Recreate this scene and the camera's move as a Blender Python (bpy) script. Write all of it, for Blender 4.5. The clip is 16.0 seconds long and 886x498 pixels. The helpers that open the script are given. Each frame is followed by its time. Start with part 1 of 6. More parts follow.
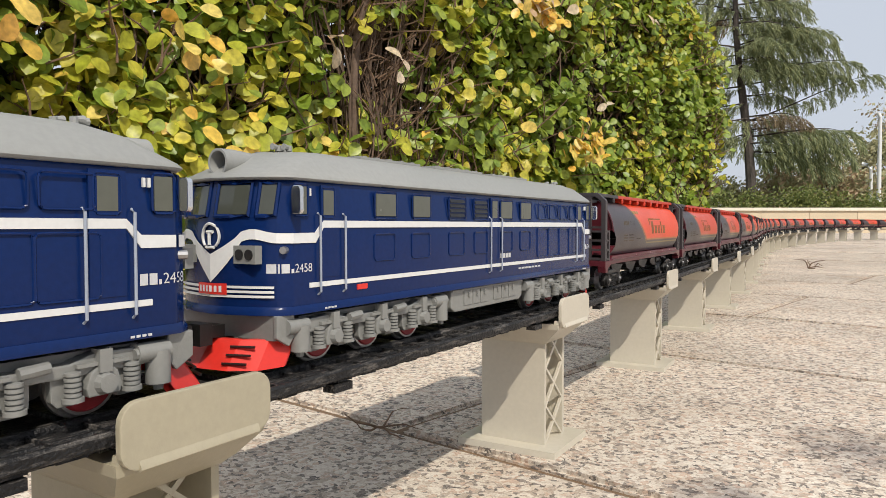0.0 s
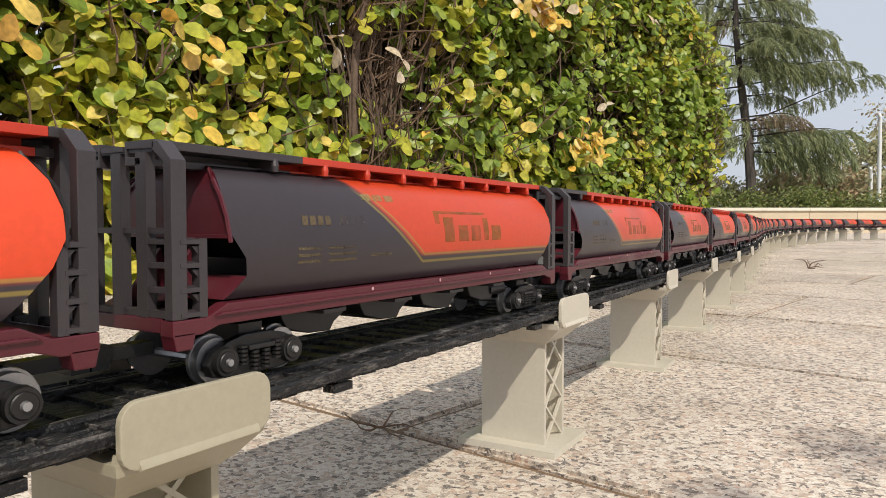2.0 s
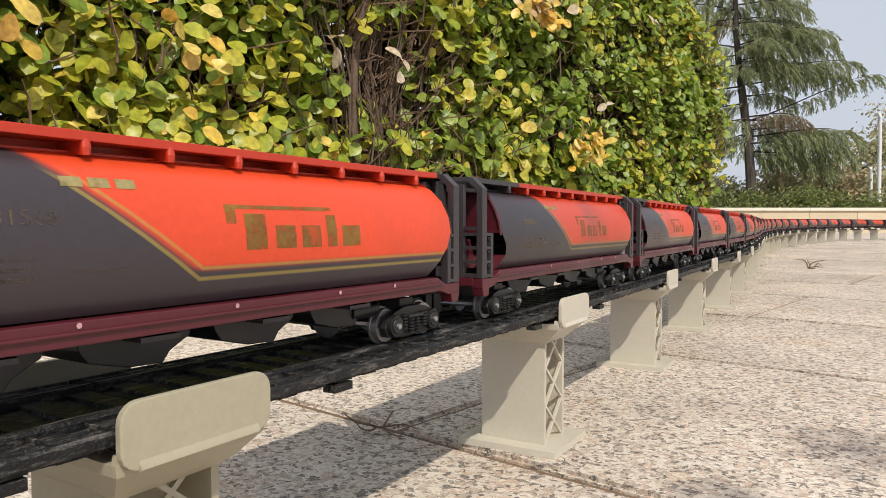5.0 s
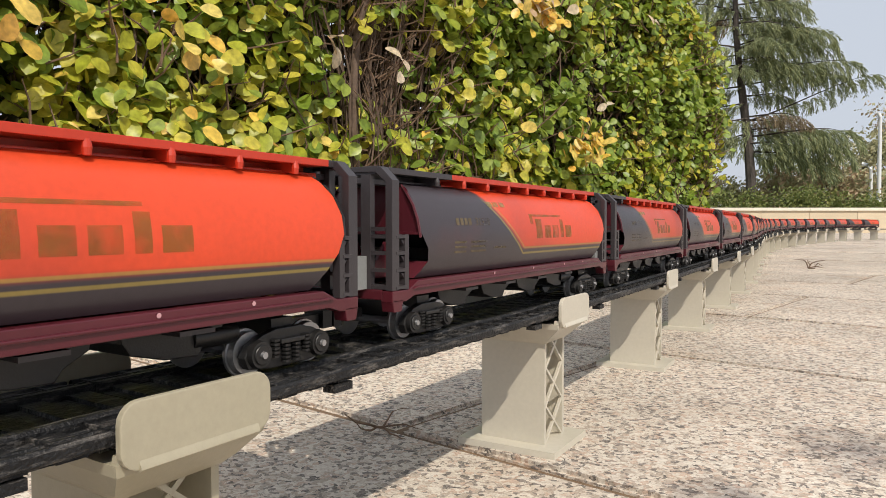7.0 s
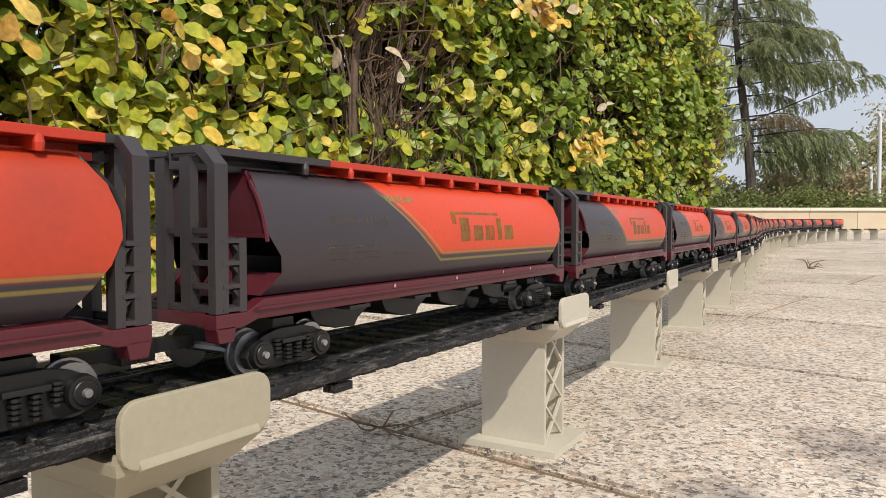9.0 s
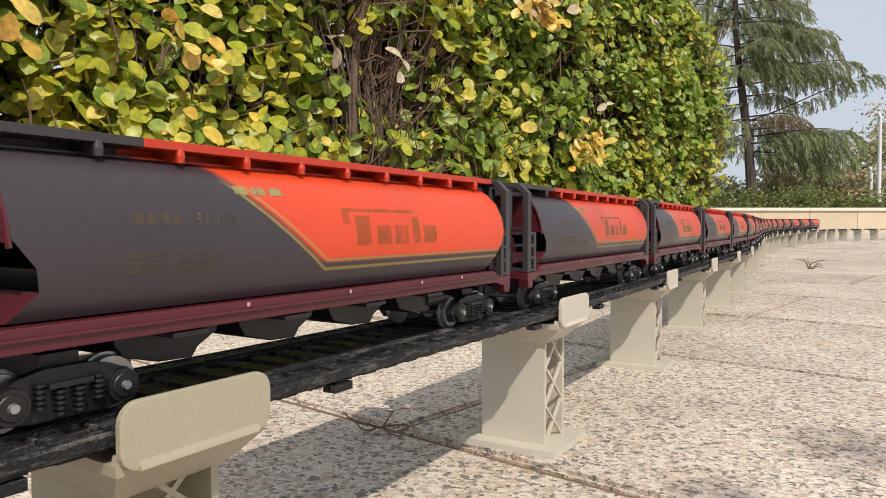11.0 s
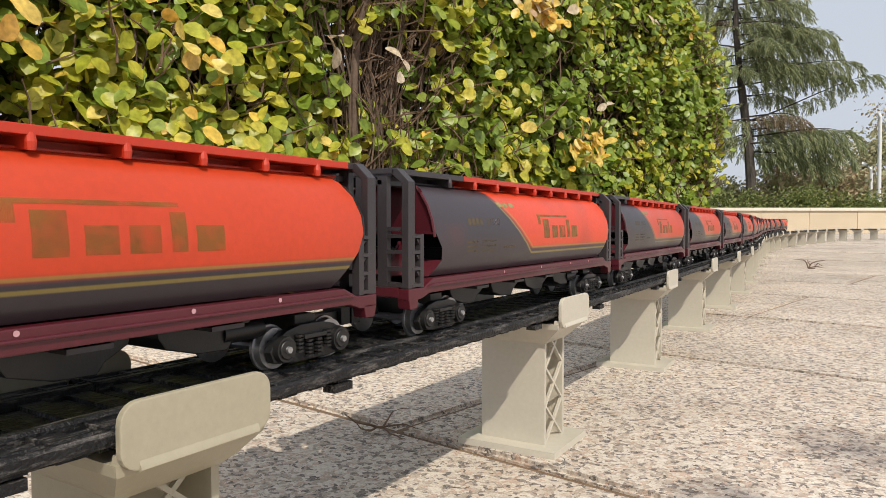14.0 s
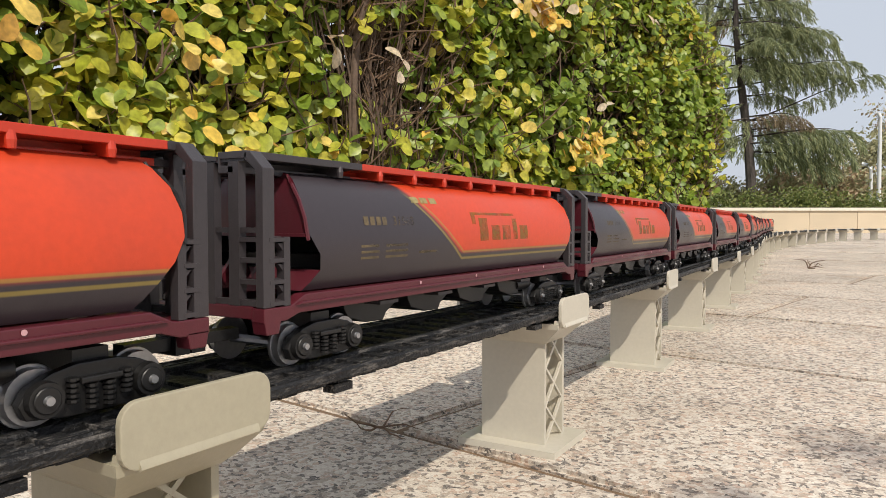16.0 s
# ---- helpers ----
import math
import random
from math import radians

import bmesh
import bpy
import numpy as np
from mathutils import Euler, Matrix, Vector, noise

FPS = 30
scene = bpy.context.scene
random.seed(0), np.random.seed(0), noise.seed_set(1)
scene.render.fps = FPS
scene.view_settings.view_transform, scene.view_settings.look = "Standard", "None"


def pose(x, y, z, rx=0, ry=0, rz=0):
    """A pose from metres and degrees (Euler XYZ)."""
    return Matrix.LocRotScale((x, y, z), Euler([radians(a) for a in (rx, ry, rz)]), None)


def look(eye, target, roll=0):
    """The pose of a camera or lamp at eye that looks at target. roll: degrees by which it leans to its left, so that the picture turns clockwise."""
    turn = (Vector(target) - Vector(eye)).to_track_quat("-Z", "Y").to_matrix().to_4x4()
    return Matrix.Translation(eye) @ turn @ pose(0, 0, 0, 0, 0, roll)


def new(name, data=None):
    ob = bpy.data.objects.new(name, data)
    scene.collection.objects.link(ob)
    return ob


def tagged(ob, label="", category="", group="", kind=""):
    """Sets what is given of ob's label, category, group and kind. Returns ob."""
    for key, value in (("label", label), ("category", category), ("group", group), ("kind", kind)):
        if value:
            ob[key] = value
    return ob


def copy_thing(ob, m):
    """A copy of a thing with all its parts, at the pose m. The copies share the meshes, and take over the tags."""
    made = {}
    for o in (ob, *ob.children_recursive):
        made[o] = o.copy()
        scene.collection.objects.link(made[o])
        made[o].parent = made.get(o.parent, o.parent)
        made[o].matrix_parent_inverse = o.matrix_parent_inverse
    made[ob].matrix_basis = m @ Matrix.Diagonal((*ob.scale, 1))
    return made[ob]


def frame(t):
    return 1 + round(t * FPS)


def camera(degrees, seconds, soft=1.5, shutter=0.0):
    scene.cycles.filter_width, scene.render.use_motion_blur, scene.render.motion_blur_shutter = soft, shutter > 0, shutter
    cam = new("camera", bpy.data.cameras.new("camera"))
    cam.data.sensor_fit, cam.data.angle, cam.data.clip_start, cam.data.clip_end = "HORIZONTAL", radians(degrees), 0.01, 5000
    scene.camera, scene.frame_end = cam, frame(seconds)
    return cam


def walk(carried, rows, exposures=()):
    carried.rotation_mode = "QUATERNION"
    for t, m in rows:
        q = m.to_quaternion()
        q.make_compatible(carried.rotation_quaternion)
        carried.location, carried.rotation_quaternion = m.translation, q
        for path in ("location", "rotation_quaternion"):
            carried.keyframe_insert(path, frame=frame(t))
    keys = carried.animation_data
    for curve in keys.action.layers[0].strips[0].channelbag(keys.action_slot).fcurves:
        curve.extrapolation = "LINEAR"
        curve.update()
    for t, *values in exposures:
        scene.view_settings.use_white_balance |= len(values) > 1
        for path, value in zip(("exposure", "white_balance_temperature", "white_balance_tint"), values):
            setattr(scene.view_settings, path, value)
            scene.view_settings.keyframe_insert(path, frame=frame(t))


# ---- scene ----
U = 0.113  # metres in one plan unit: the height of the lens over the paving
SECONDS = 16.0

# ---- camera: stands still, low over the paving ----
cam = camera(65.69, SECONDS, soft=0.8)
STAND = pose(0, 0, U, 90 - 1.98, 0, 31.94)
walk(cam, [(0.0, STAND), (SECONDS, STAND)])

# ---- light: hazy autumn sun, high and behind the lens to its right ----
SUN_AZ, SUN_EL = 128.0, 48.0  # degrees clockwise from +y, degrees up
world = bpy.data.worlds.new("hazy_sky")
scene.world = world
world.use_nodes = True
wn = world.node_tree.nodes
sky = wn.new("ShaderNodeTexSky")
sky.sky_type = "NISHITA"
sky.sun_disc = False
sky.sun_elevation, sky.sun_rotation = radians(SUN_EL), radians(SUN_AZ)
sky.air_density, sky.dust_density, sky.ozone_density = 1.0, 5.0, 1.0
haze = wn.new("ShaderNodeMix")  # thin white haze over the whole sky
haze.data_type = "RGBA"
haze.inputs["Factor"].default_value = 0.80
haze.inputs["B"].default_value = (7.0, 7.5, 8.4, 1)
world.node_tree.links.new(sky.outputs["Color"], haze.inputs["A"])
world.node_tree.links.new(haze.outputs["Result"], wn["Background"].inputs["Color"])
wn["Background"].inputs["Strength"].default_value = 0.10
sun_data = bpy.data.lights.new("sun", "SUN")
sun_data.energy, sun_data.angle, sun_data.color = 3.5, radians(0.6), (1.0, 0.92, 0.80)
sun = new("sun", sun_data)
toward = Vector((math.sin(radians(SUN_AZ)) * math.cos(radians(SUN_EL)), math.cos(radians(SUN_AZ)) * math.cos(radians(SUN_EL)), math.sin(radians(SUN_EL))))
sun.matrix_world = look(toward * 20, (0, 0, 0))
scene.view_settings.exposure = 0.0


# ---- materials ----
def shader(name, color, rough=0.5, metal=0.0, vary=0.12, grain=60.0, stain=6.0, bump=0.0, bump_scale=400.0, spec=0.5, per_object=0.0):
    m = bpy.data.materials.new(name)
    m.use_nodes = True
    nt = m.node_tree
    b = nt.nodes["Principled BSDF"]
    b.inputs["Roughness"].default_value = rough
    b.inputs["Metallic"].default_value = metal
    b.inputs["Specular IOR Level"].default_value = spec
    tc = nt.nodes.new("ShaderNodeTexCoord")
    fine = nt.nodes.new("ShaderNodeTexNoise")
    fine.inputs["Scale"].default_value = grain
    fine.inputs["Detail"].default_value = 5
    wide = nt.nodes.new("ShaderNodeTexNoise")
    wide.inputs["Scale"].default_value = stain
    wide.inputs["Detail"].default_value = 3
    for n in (fine, wide):
        nt.links.new(tc.outputs["Object"], n.inputs["Vector"])
    add = nt.nodes.new("ShaderNodeMath")
    add.operation = "ADD"
    nt.links.new(fine.outputs["Fac"], add.inputs[0])
    nt.links.new(wide.outputs["Fac"], add.inputs[1])
    rng = nt.nodes.new("ShaderNodeMapRange")
    rng.inputs["From Min"].default_value, rng.inputs["From Max"].default_value = 0.65, 1.35
    rng.inputs["To Min"].default_value, rng.inputs["To Max"].default_value = 1 - vary, 1 + vary
    nt.links.new(add.outputs[0], rng.inputs["Value"])
    last = rng.outputs["Result"]
    if per_object:
        info = nt.nodes.new("ShaderNodeObjectInfo")
        r2 = nt.nodes.new("ShaderNodeMapRange")
        r2.inputs["To Min"].default_value, r2.inputs["To Max"].default_value = 1 - per_object, 1 + per_object
        nt.links.new(info.outputs["Random"], r2.inputs["Value"])
        mul = nt.nodes.new("ShaderNodeMath")
        mul.operation = "MULTIPLY"
        nt.links.new(last, mul.inputs[0])
        nt.links.new(r2.outputs["Result"], mul.inputs[1])
        last = mul.outputs[0]
    scale = nt.nodes.new("ShaderNodeVectorMath")
    scale.operation = "SCALE"
    scale.inputs[0].default_value = color[:3]
    nt.links.new(last, scale.inputs["Scale"])
    nt.links.new(scale.outputs[0], b.inputs["Base Color"])
    rr = nt.nodes.new("ShaderNodeMapRange")
    rr.inputs["From Min"].default_value, rr.inputs["From Max"].default_value = 0.3, 0.7
    rr.inputs["To Min"].default_value, rr.inputs["To Max"].default_value = max(0.02, rough - 0.08), min(1, rough + 0.08)
    nt.links.new(wide.outputs["Fac"], rr.inputs["Value"])
    nt.links.new(rr.outputs["Result"], b.inputs["Roughness"])
    if bump:
        bn = nt.nodes.new("ShaderNodeTexNoise")
        bn.inputs["Scale"].default_value = bump_scale
        bn.inputs["Detail"].default_value = 4
        nt.links.new(tc.outputs["Object"], bn.inputs["Vector"])
        bp = nt.nodes.new("ShaderNodeBump")
        bp.inputs["Strength"].default_value = bump
        bp.inputs["Distance"].default_value = 0.001
        nt.links.new(bn.outputs["Fac"], bp.inputs["Height"])
        nt.links.new(bp.outputs["Normal"], b.inputs["Normal"])
    return m


def granite():
    """Rough granite paving: pale feldspar with pink, tan and dark grains, 2 to 6 mm."""
    m = bpy.data.materials.new("speckled_granite")
    m.use_nodes = True
    nt = m.node_tree
    L, N = nt.links.new, nt.nodes.new
    b = nt.nodes["Principled BSDF"]
    b.inputs["Roughness"].default_value = 0.82
    b.inputs["Specular IOR Level"].default_value = 0.3
    geo = N("ShaderNodeNewGeometry")
    warp = N("ShaderNodeTexNoise")
    warp.inputs["Scale"].default_value = 260
    L(geo.outputs["Position"], warp.inputs["Vector"])
    mixv = N("ShaderNodeMix")
    mixv.data_type = "VECTOR"
    mixv.inputs["Factor"].default_value = 0.007
    L(geo.outputs["Position"], mixv.inputs["A"])
    L(warp.outputs["Color"], mixv.inputs["B"])
    cells = N("ShaderNodeTexVoronoi")
    cells.inputs["Scale"].default_value = 440
    L(mixv.outputs["Result"], cells.inputs["Vector"])
    sep = N("ShaderNodeSeparateColor")
    L(cells.outputs["Color"], sep.inputs["Color"])
    ramp = N("ShaderNodeValToRGB")
    r = ramp.color_ramp
    r.interpolation = "CONSTANT"
    r.elements[0].position, r.elements[0].color = 0.0, (0.055, 0.05, 0.05, 1)
    r.elements[1].position, r.elements[1].color = 0.10, (0.19, 0.16, 0.14, 1)
    for pos, c in ((0.20, (0.42, 0.345, 0.275)), (0.38, (0.64, 0.555, 0.46)), (0.60, (0.55, 0.40, 0.305)), (0.73, (0.74, 0.67, 0.57))):
        e = r.elements.new(pos)
        e.color = (*c, 1)
    L(sep.outputs["Red"], ramp.inputs["Fac"])
    # finer crystals between the large grains
    small = N("ShaderNodeTexNoise")
    small.inputs["Scale"].default_value = 900
    small.inputs["Detail"].default_value = 3
    L(geo.outputs["Position"], small.inputs["Vector"])
    fine_ramp = N("ShaderNodeValToRGB")
    fr = fine_ramp.color_ramp
    fr.elements[0].position, fr.elements[0].color = 0.34, (0.16, 0.135, 0.115, 1)
    fr.elements[1].position, fr.elements[1].color = 0.60, (0.72, 0.65, 0.56, 1)
    e = fr.elements.new(0.46)
    e.color = (0.50, 0.41, 0.33, 1)
    L(small.outputs["Fac"], fine_ramp.inputs["Fac"])
    blend = N("ShaderNodeMix")
    blend.data_type = "RGBA"
    blend.inputs["Factor"].default_value = 0.30
    L(ramp.outputs["Color"], blend.inputs["A"])
    L(fine_ramp.outputs["Color"], blend.inputs["B"])
    # rusty and dark stains, a hand wide
    rust = N("ShaderNodeTexNoise")
    rust.inputs["Scale"].default_value = 9.0
    rust.inputs["Detail"].default_value = 7
    rust.inputs["Roughness"].default_value = 0.7
    L(geo.outputs["Position"], rust.inputs["Vector"])
    rust_r = N("ShaderNodeMapRange")
    rust_r.inputs["From Min"].default_value, rust_r.inputs["From Max"].default_value = 0.52, 0.78
    rust_r.inputs["To Max"].default_value = 0.55
    L(rust.outputs["Fac"], rust_r.inputs["Value"])
    stained = N("ShaderNodeMix")
    stained.data_type = "RGBA"
    stained.blend_type = "MULTIPLY"
    stained.inputs["B"].default_value = (0.86, 0.66, 0.48, 1)
    L(rust_r.outputs["Result"], stained.inputs["Factor"])
    L(blend.outputs["Result"], stained.inputs["A"])
    wide = N("ShaderNodeTexNoise")
    wide.inputs["Scale"].default_value = 5.0
    wide.inputs["Detail"].default_value = 6
    L(geo.outputs["Position"], wide.inputs["Vector"])
    wr = N("ShaderNodeMapRange")
    wr.inputs["From Min"].default_value, wr.inputs["From Max"].default_value = 0.3, 0.7
    wr.inputs["To Min"].default_value, wr.inputs["To Max"].default_value = 0.80, 1.12
    L(wide.outputs["Fac"], wr.inputs["Value"])
    info = N("ShaderNodeObjectInfo")
    orr = N("ShaderNodeMapRange")
    orr.inputs["To Min"].default_value, orr.inputs["To Max"].default_value = 0.92, 1.07
    L(info.outputs["Random"], orr.inputs["Value"])
    mul = N("ShaderNodeMath")
    mul.operation = "MULTIPLY"
    L(wr.outputs["Result"], mul.inputs[0])
    L(orr.outputs["Result"], mul.inputs[1])
    sc = N("ShaderNodeVectorMath")
    sc.operation = "SCALE"
    L(stained.outputs["Result"], sc.inputs[0])
    L(mul.outputs[0], sc.inputs["Scale"])
    # ragged dark patches, a few centimetres wide: cast shade painted onto the slabs
    last = sc.outputs[0]
    for sx, sy, reach in ((-0.43, 2.67, 0.24), (-0.02, 3.52, 0.42)):
        off, stretch, size = N("ShaderNodeVectorMath"), N("ShaderNodeVectorMath"), N("ShaderNodeVectorMath")
        off.operation, stretch.operation, size.operation = "SUBTRACT", "MULTIPLY", "LENGTH"
        off.inputs[1].default_value = (sx * U, sy * U, 0)
        stretch.inputs[1].default_value = (1 / (reach * U), 1 / (reach * U), 0)
        L(geo.outputs["Position"], off.inputs[0])
        L(off.outputs[0], stretch.inputs[0])
        L(stretch.outputs[0], size.inputs[0])
        ragged = N("ShaderNodeTexNoise")
        ragged.inputs["Scale"].default_value = 55
        ragged.inputs["Detail"].default_value = 6
        L(geo.outputs["Position"], ragged.inputs["Vector"])
        edge = N("ShaderNodeMath")
        edge.operation = "MULTIPLY_ADD"
        edge.inputs[1].default_value = 1.6
        L(ragged.outputs["Fac"], edge.inputs[0])
        L(size.outputs["Value"], edge.inputs[2])
        amount = N("ShaderNodeMapRange")
        amount.inputs["From Min"].default_value, amount.inputs["From Max"].default_value = 1.0, 1.75
        amount.inputs["To Min"].default_value, amount.inputs["To Max"].default_value = 0.75, 0.0
        L(edge.outputs[0], amount.inputs["Value"])
        shade_patch = N("ShaderNodeMix")
        shade_patch.data_type, shade_patch.blend_type = "RGBA", "MULTIPLY"
        shade_patch.inputs["B"].default_value = (0.40, 0.40, 0.44, 1)
        L(amount.outputs["Result"], shade_patch.inputs["Factor"])
        L(last, shade_patch.inputs["A"])
        last = shade_patch.outputs["Result"]
    L(last, b.inputs["Base Color"])
    hgt = N("ShaderNodeTexNoise")
    hgt.inputs["Scale"].default_value = 260
    hgt.inputs["Detail"].default_value = 5
    L(geo.outputs["Position"], hgt.inputs["Vector"])
    bp = N("ShaderNodeBump")
    bp.inputs["Strength"].default_value = 0.7
    bp.inputs["Distance"].default_value = 0.0016
    L(hgt.outputs["Fac"], bp.inputs["Height"])
    L(bp.outputs["Normal"], b.inputs["Normal"])
    return m


def leaf_shader(name, colors, rough=0.40, thin=0.30, mottle=0.28):
    """Foliage whose colour changes from leaf to leaf; some light comes through."""
    m = bpy.data.materials.new(name)
    m.use_nodes = True
    nt = m.node_tree
    L, N = nt.links.new, nt.nodes.new
    b = nt.nodes["Principled BSDF"]
    out = nt.nodes["Material Output"]
    b.inputs["Roughness"].default_value = rough
    b.inputs["Specular IOR Level"].default_value = 0.45
    geo, info = N("ShaderNodeNewGeometry"), N("ShaderNodeObjectInfo")
    add = N("ShaderNodeMath")
    add.operation = "ADD"
    L(geo.outputs["Random Per Island"], add.inputs[0])
    L(info.outputs["Random"], add.inputs[1])
    fr = N("ShaderNodeMath")
    fr.operation = "FRACT"
    L(add.outputs[0], fr.inputs[0])
    ramp = N("ShaderNodeValToRGB")
    r = ramp.color_ramp
    r.elements[0].color = (*colors[0], 1)
    r.elements[1].color = (*colors[-1], 1)
    for k, c in enumerate(colors[1:-1], 1):
        e = r.elements.new(k / (len(colors) - 1))
        e.color = (*c, 1)
    L(fr.outputs[0], ramp.inputs["Fac"])
    tc = N("ShaderNodeTexCoord")
    spots = N("ShaderNodeTexNoise")
    spots.inputs["Scale"].default_value = 90
    L(geo.outputs["Position"], spots.inputs["Vector"])
    mr = N("ShaderNodeMapRange")
    mr.inputs["From Min"].default_value, mr.inputs["From Max"].default_value = 0.3, 0.7
    mr.inputs["To Min"].default_value, mr.inputs["To Max"].default_value = 1 - mottle, 1 + mottle
    L(spots.outputs["Fac"], mr.inputs["Value"])
    sc = N("ShaderNodeVectorMath")
    sc.operation = "SCALE"
    L(ramp.outputs["Color"], sc.inputs[0])
    L(mr.outputs["Result"], sc.inputs["Scale"])
    L(sc.outputs[0], b.inputs["Base Color"])
    tr = N("ShaderNodeBsdfTranslucent")
    L(sc.outputs[0], tr.inputs["Color"])
    mx = N("ShaderNodeMixShader")
    mx.inputs["Fac"].default_value = thin
    L(b.outputs[0], mx.inputs[1])
    L(tr.outputs[0], mx.inputs[2])
    L(mx.outputs[0], out.inputs["Surface"])
    return m


def tank_paint():
    """Hopper tank: dark grey front and belly sprayed softly into orange red, with a lined-out edge."""
    m = shader("two_tone_tank_paint", (1, 1, 1), rough=0.33, vary=0.10, grain=500, stain=14, bump=0.05, bump_scale=2500, spec=0.42, per_object=0.14)
    nt = m.node_tree
    L, N = nt.links.new, nt.nodes.new
    b = nt.nodes["Principled BSDF"]
    tint = [n for n in nt.nodes if n.bl_idname == "ShaderNodeVectorMath"][0]
    tc = [n for n in nt.nodes if n.bl_idname == "ShaderNodeTexCoord"][0]
    sep = N("ShaderNodeSeparateXYZ")
    L(tc.outputs["Object"], sep.inputs[0])

    def linear(ky, kz, k0):
        a, c, d = N("ShaderNodeMath"), N("ShaderNodeMath"), N("ShaderNodeMath")
        a.operation = c.operation = "MULTIPLY_ADD"
        a.inputs[1].default_value, a.inputs[2].default_value = ky / U, k0
        L(sep.outputs["Y"], a.inputs[0])
        c.inputs[1].default_value = kz / U
        L(sep.outputs["Z"], c.inputs[0])
        L(a.outputs[0], c.inputs[2])
        return c.outputs[0]

    def step(value, lo, hi):
        r = N("ShaderNodeMapRange")
        r.interpolation_type = "SMOOTHSTEP"
        r.inputs["From Min"].default_value, r.inputs["From Max"].default_value = lo, hi
        L(value, r.inputs["Value"])
        return r.outputs["Result"]

    def combine(op, x, y):
        n = N("ShaderNodeMath")
        n.operation = op
        for k, v in enumerate((x, y)):
            if isinstance(v, float):
                n.inputs[k].default_value = v
            else:
                L(v, n.inputs[k])
        return n.outputs[0]

    # distances inside the slanting front edge and over the belly line, in plan units
    slant = linear(0.58, 0.815, -(0.58 * -0.068 + 0.815 * 0.247))
    belly = linear(0.0, 1.0, -0.250)
    info = N("ShaderNodeObjectInfo")
    red = combine("MULTIPLY", step(slant, -0.008, 0.014), step(belly, 0.002, 0.024))
    edge = combine("MINIMUM", slant, belly)

    def line(lo, hi):
        return combine("MULTIPLY", step(edge, lo - 0.002, lo + 0.002), combine("SUBTRACT", 1.0, step(edge, hi - 0.002, hi + 0.002)))

    gold = combine("ADD", line(-0.012, -0.004), line(0.010, 0.017))
    gold = combine("MULTIPLY", gold, 0.62)
    low = step(linear(0, 1, 0), 0.42, 0.46)
    gold = combine("MULTIPLY", gold, combine("SUBTRACT", 1.0, low))
    m1, m2 = N("ShaderNodeMix"), N("ShaderNodeMix")
    for k in (m1, m2):
        k.data_type = "RGBA"
    m1.inputs["A"].default_value = (0.040, 0.032, 0.037, 1)
    m1.inputs["B"].default_value = (0.565, 0.057, 0.018, 1)
    # dusty overspray that differs from car to car
    shift = N("ShaderNodeVectorMath")
    shift.operation = "ADD"
    far = N("ShaderNodeVectorMath")
    far.operation = "SCALE"
    far.inputs[0].default_value = (7.0, 11.0, 3.0)
    L(info.outputs["Random"], far.inputs["Scale"])
    L(tc.outputs["Object"], shift.inputs[0])
    L(far.outputs[0], shift.inputs[1])
    dust = N("ShaderNodeTexNoise")
    dust.inputs["Scale"].default_value = 13
    dust.inputs["Detail"].default_value = 3
    L(shift.outputs[0], dust.inputs["Vector"])
    cover = combine("MULTIPLY", step(dust.outputs["Fac"], 0.50, 0.80), 0.45)
    red = combine("MULTIPLY", red, combine("SUBTRACT", 1.0, cover))
    # rusty overspray that has drifted onto the charcoal in patches
    drift = N("ShaderNodeTexNoise")
    drift.inputs["Scale"].default_value = 17
    drift.inputs["Detail"].default_value = 4
    turned = N("ShaderNodeVectorMath")
    turned.operation = "ADD"
    turned.inputs[1].default_value = (3.1, 1.7, 5.3)
    L(shift.outputs[0], turned.inputs[0])
    L(turned.outputs[0], drift.inputs["Vector"])
    specks = combine("MULTIPLY", step(drift.outputs["Fac"], 0.58, 0.78), combine("MULTIPLY", step(linear(0, 1, 0), 0.24, 0.33), combine("SUBTRACT", 0.10, step(linear(0, 1, 0), 0.34, 0.46))))
    red = combine("MAXIMUM", red, combine("MAXIMUM", specks, 0.0))
    L(red, m1.inputs["Factor"])
    m2.inputs["B"].default_value = (0.30, 0.22, 0.05, 1)
    L(m1.outputs["Result"], m2.inputs["A"])
    L(gold, m2.inputs["Factor"])
    L(m2.outputs["Result"], tint.inputs[0])
    return m


def leaf_ground(name, c0, c1, scale):
    m = shader(name, c0, rough=0.9, vary=0.3, grain=scale, stain=scale / 12, bump=0.6, bump_scale=scale)
    return m


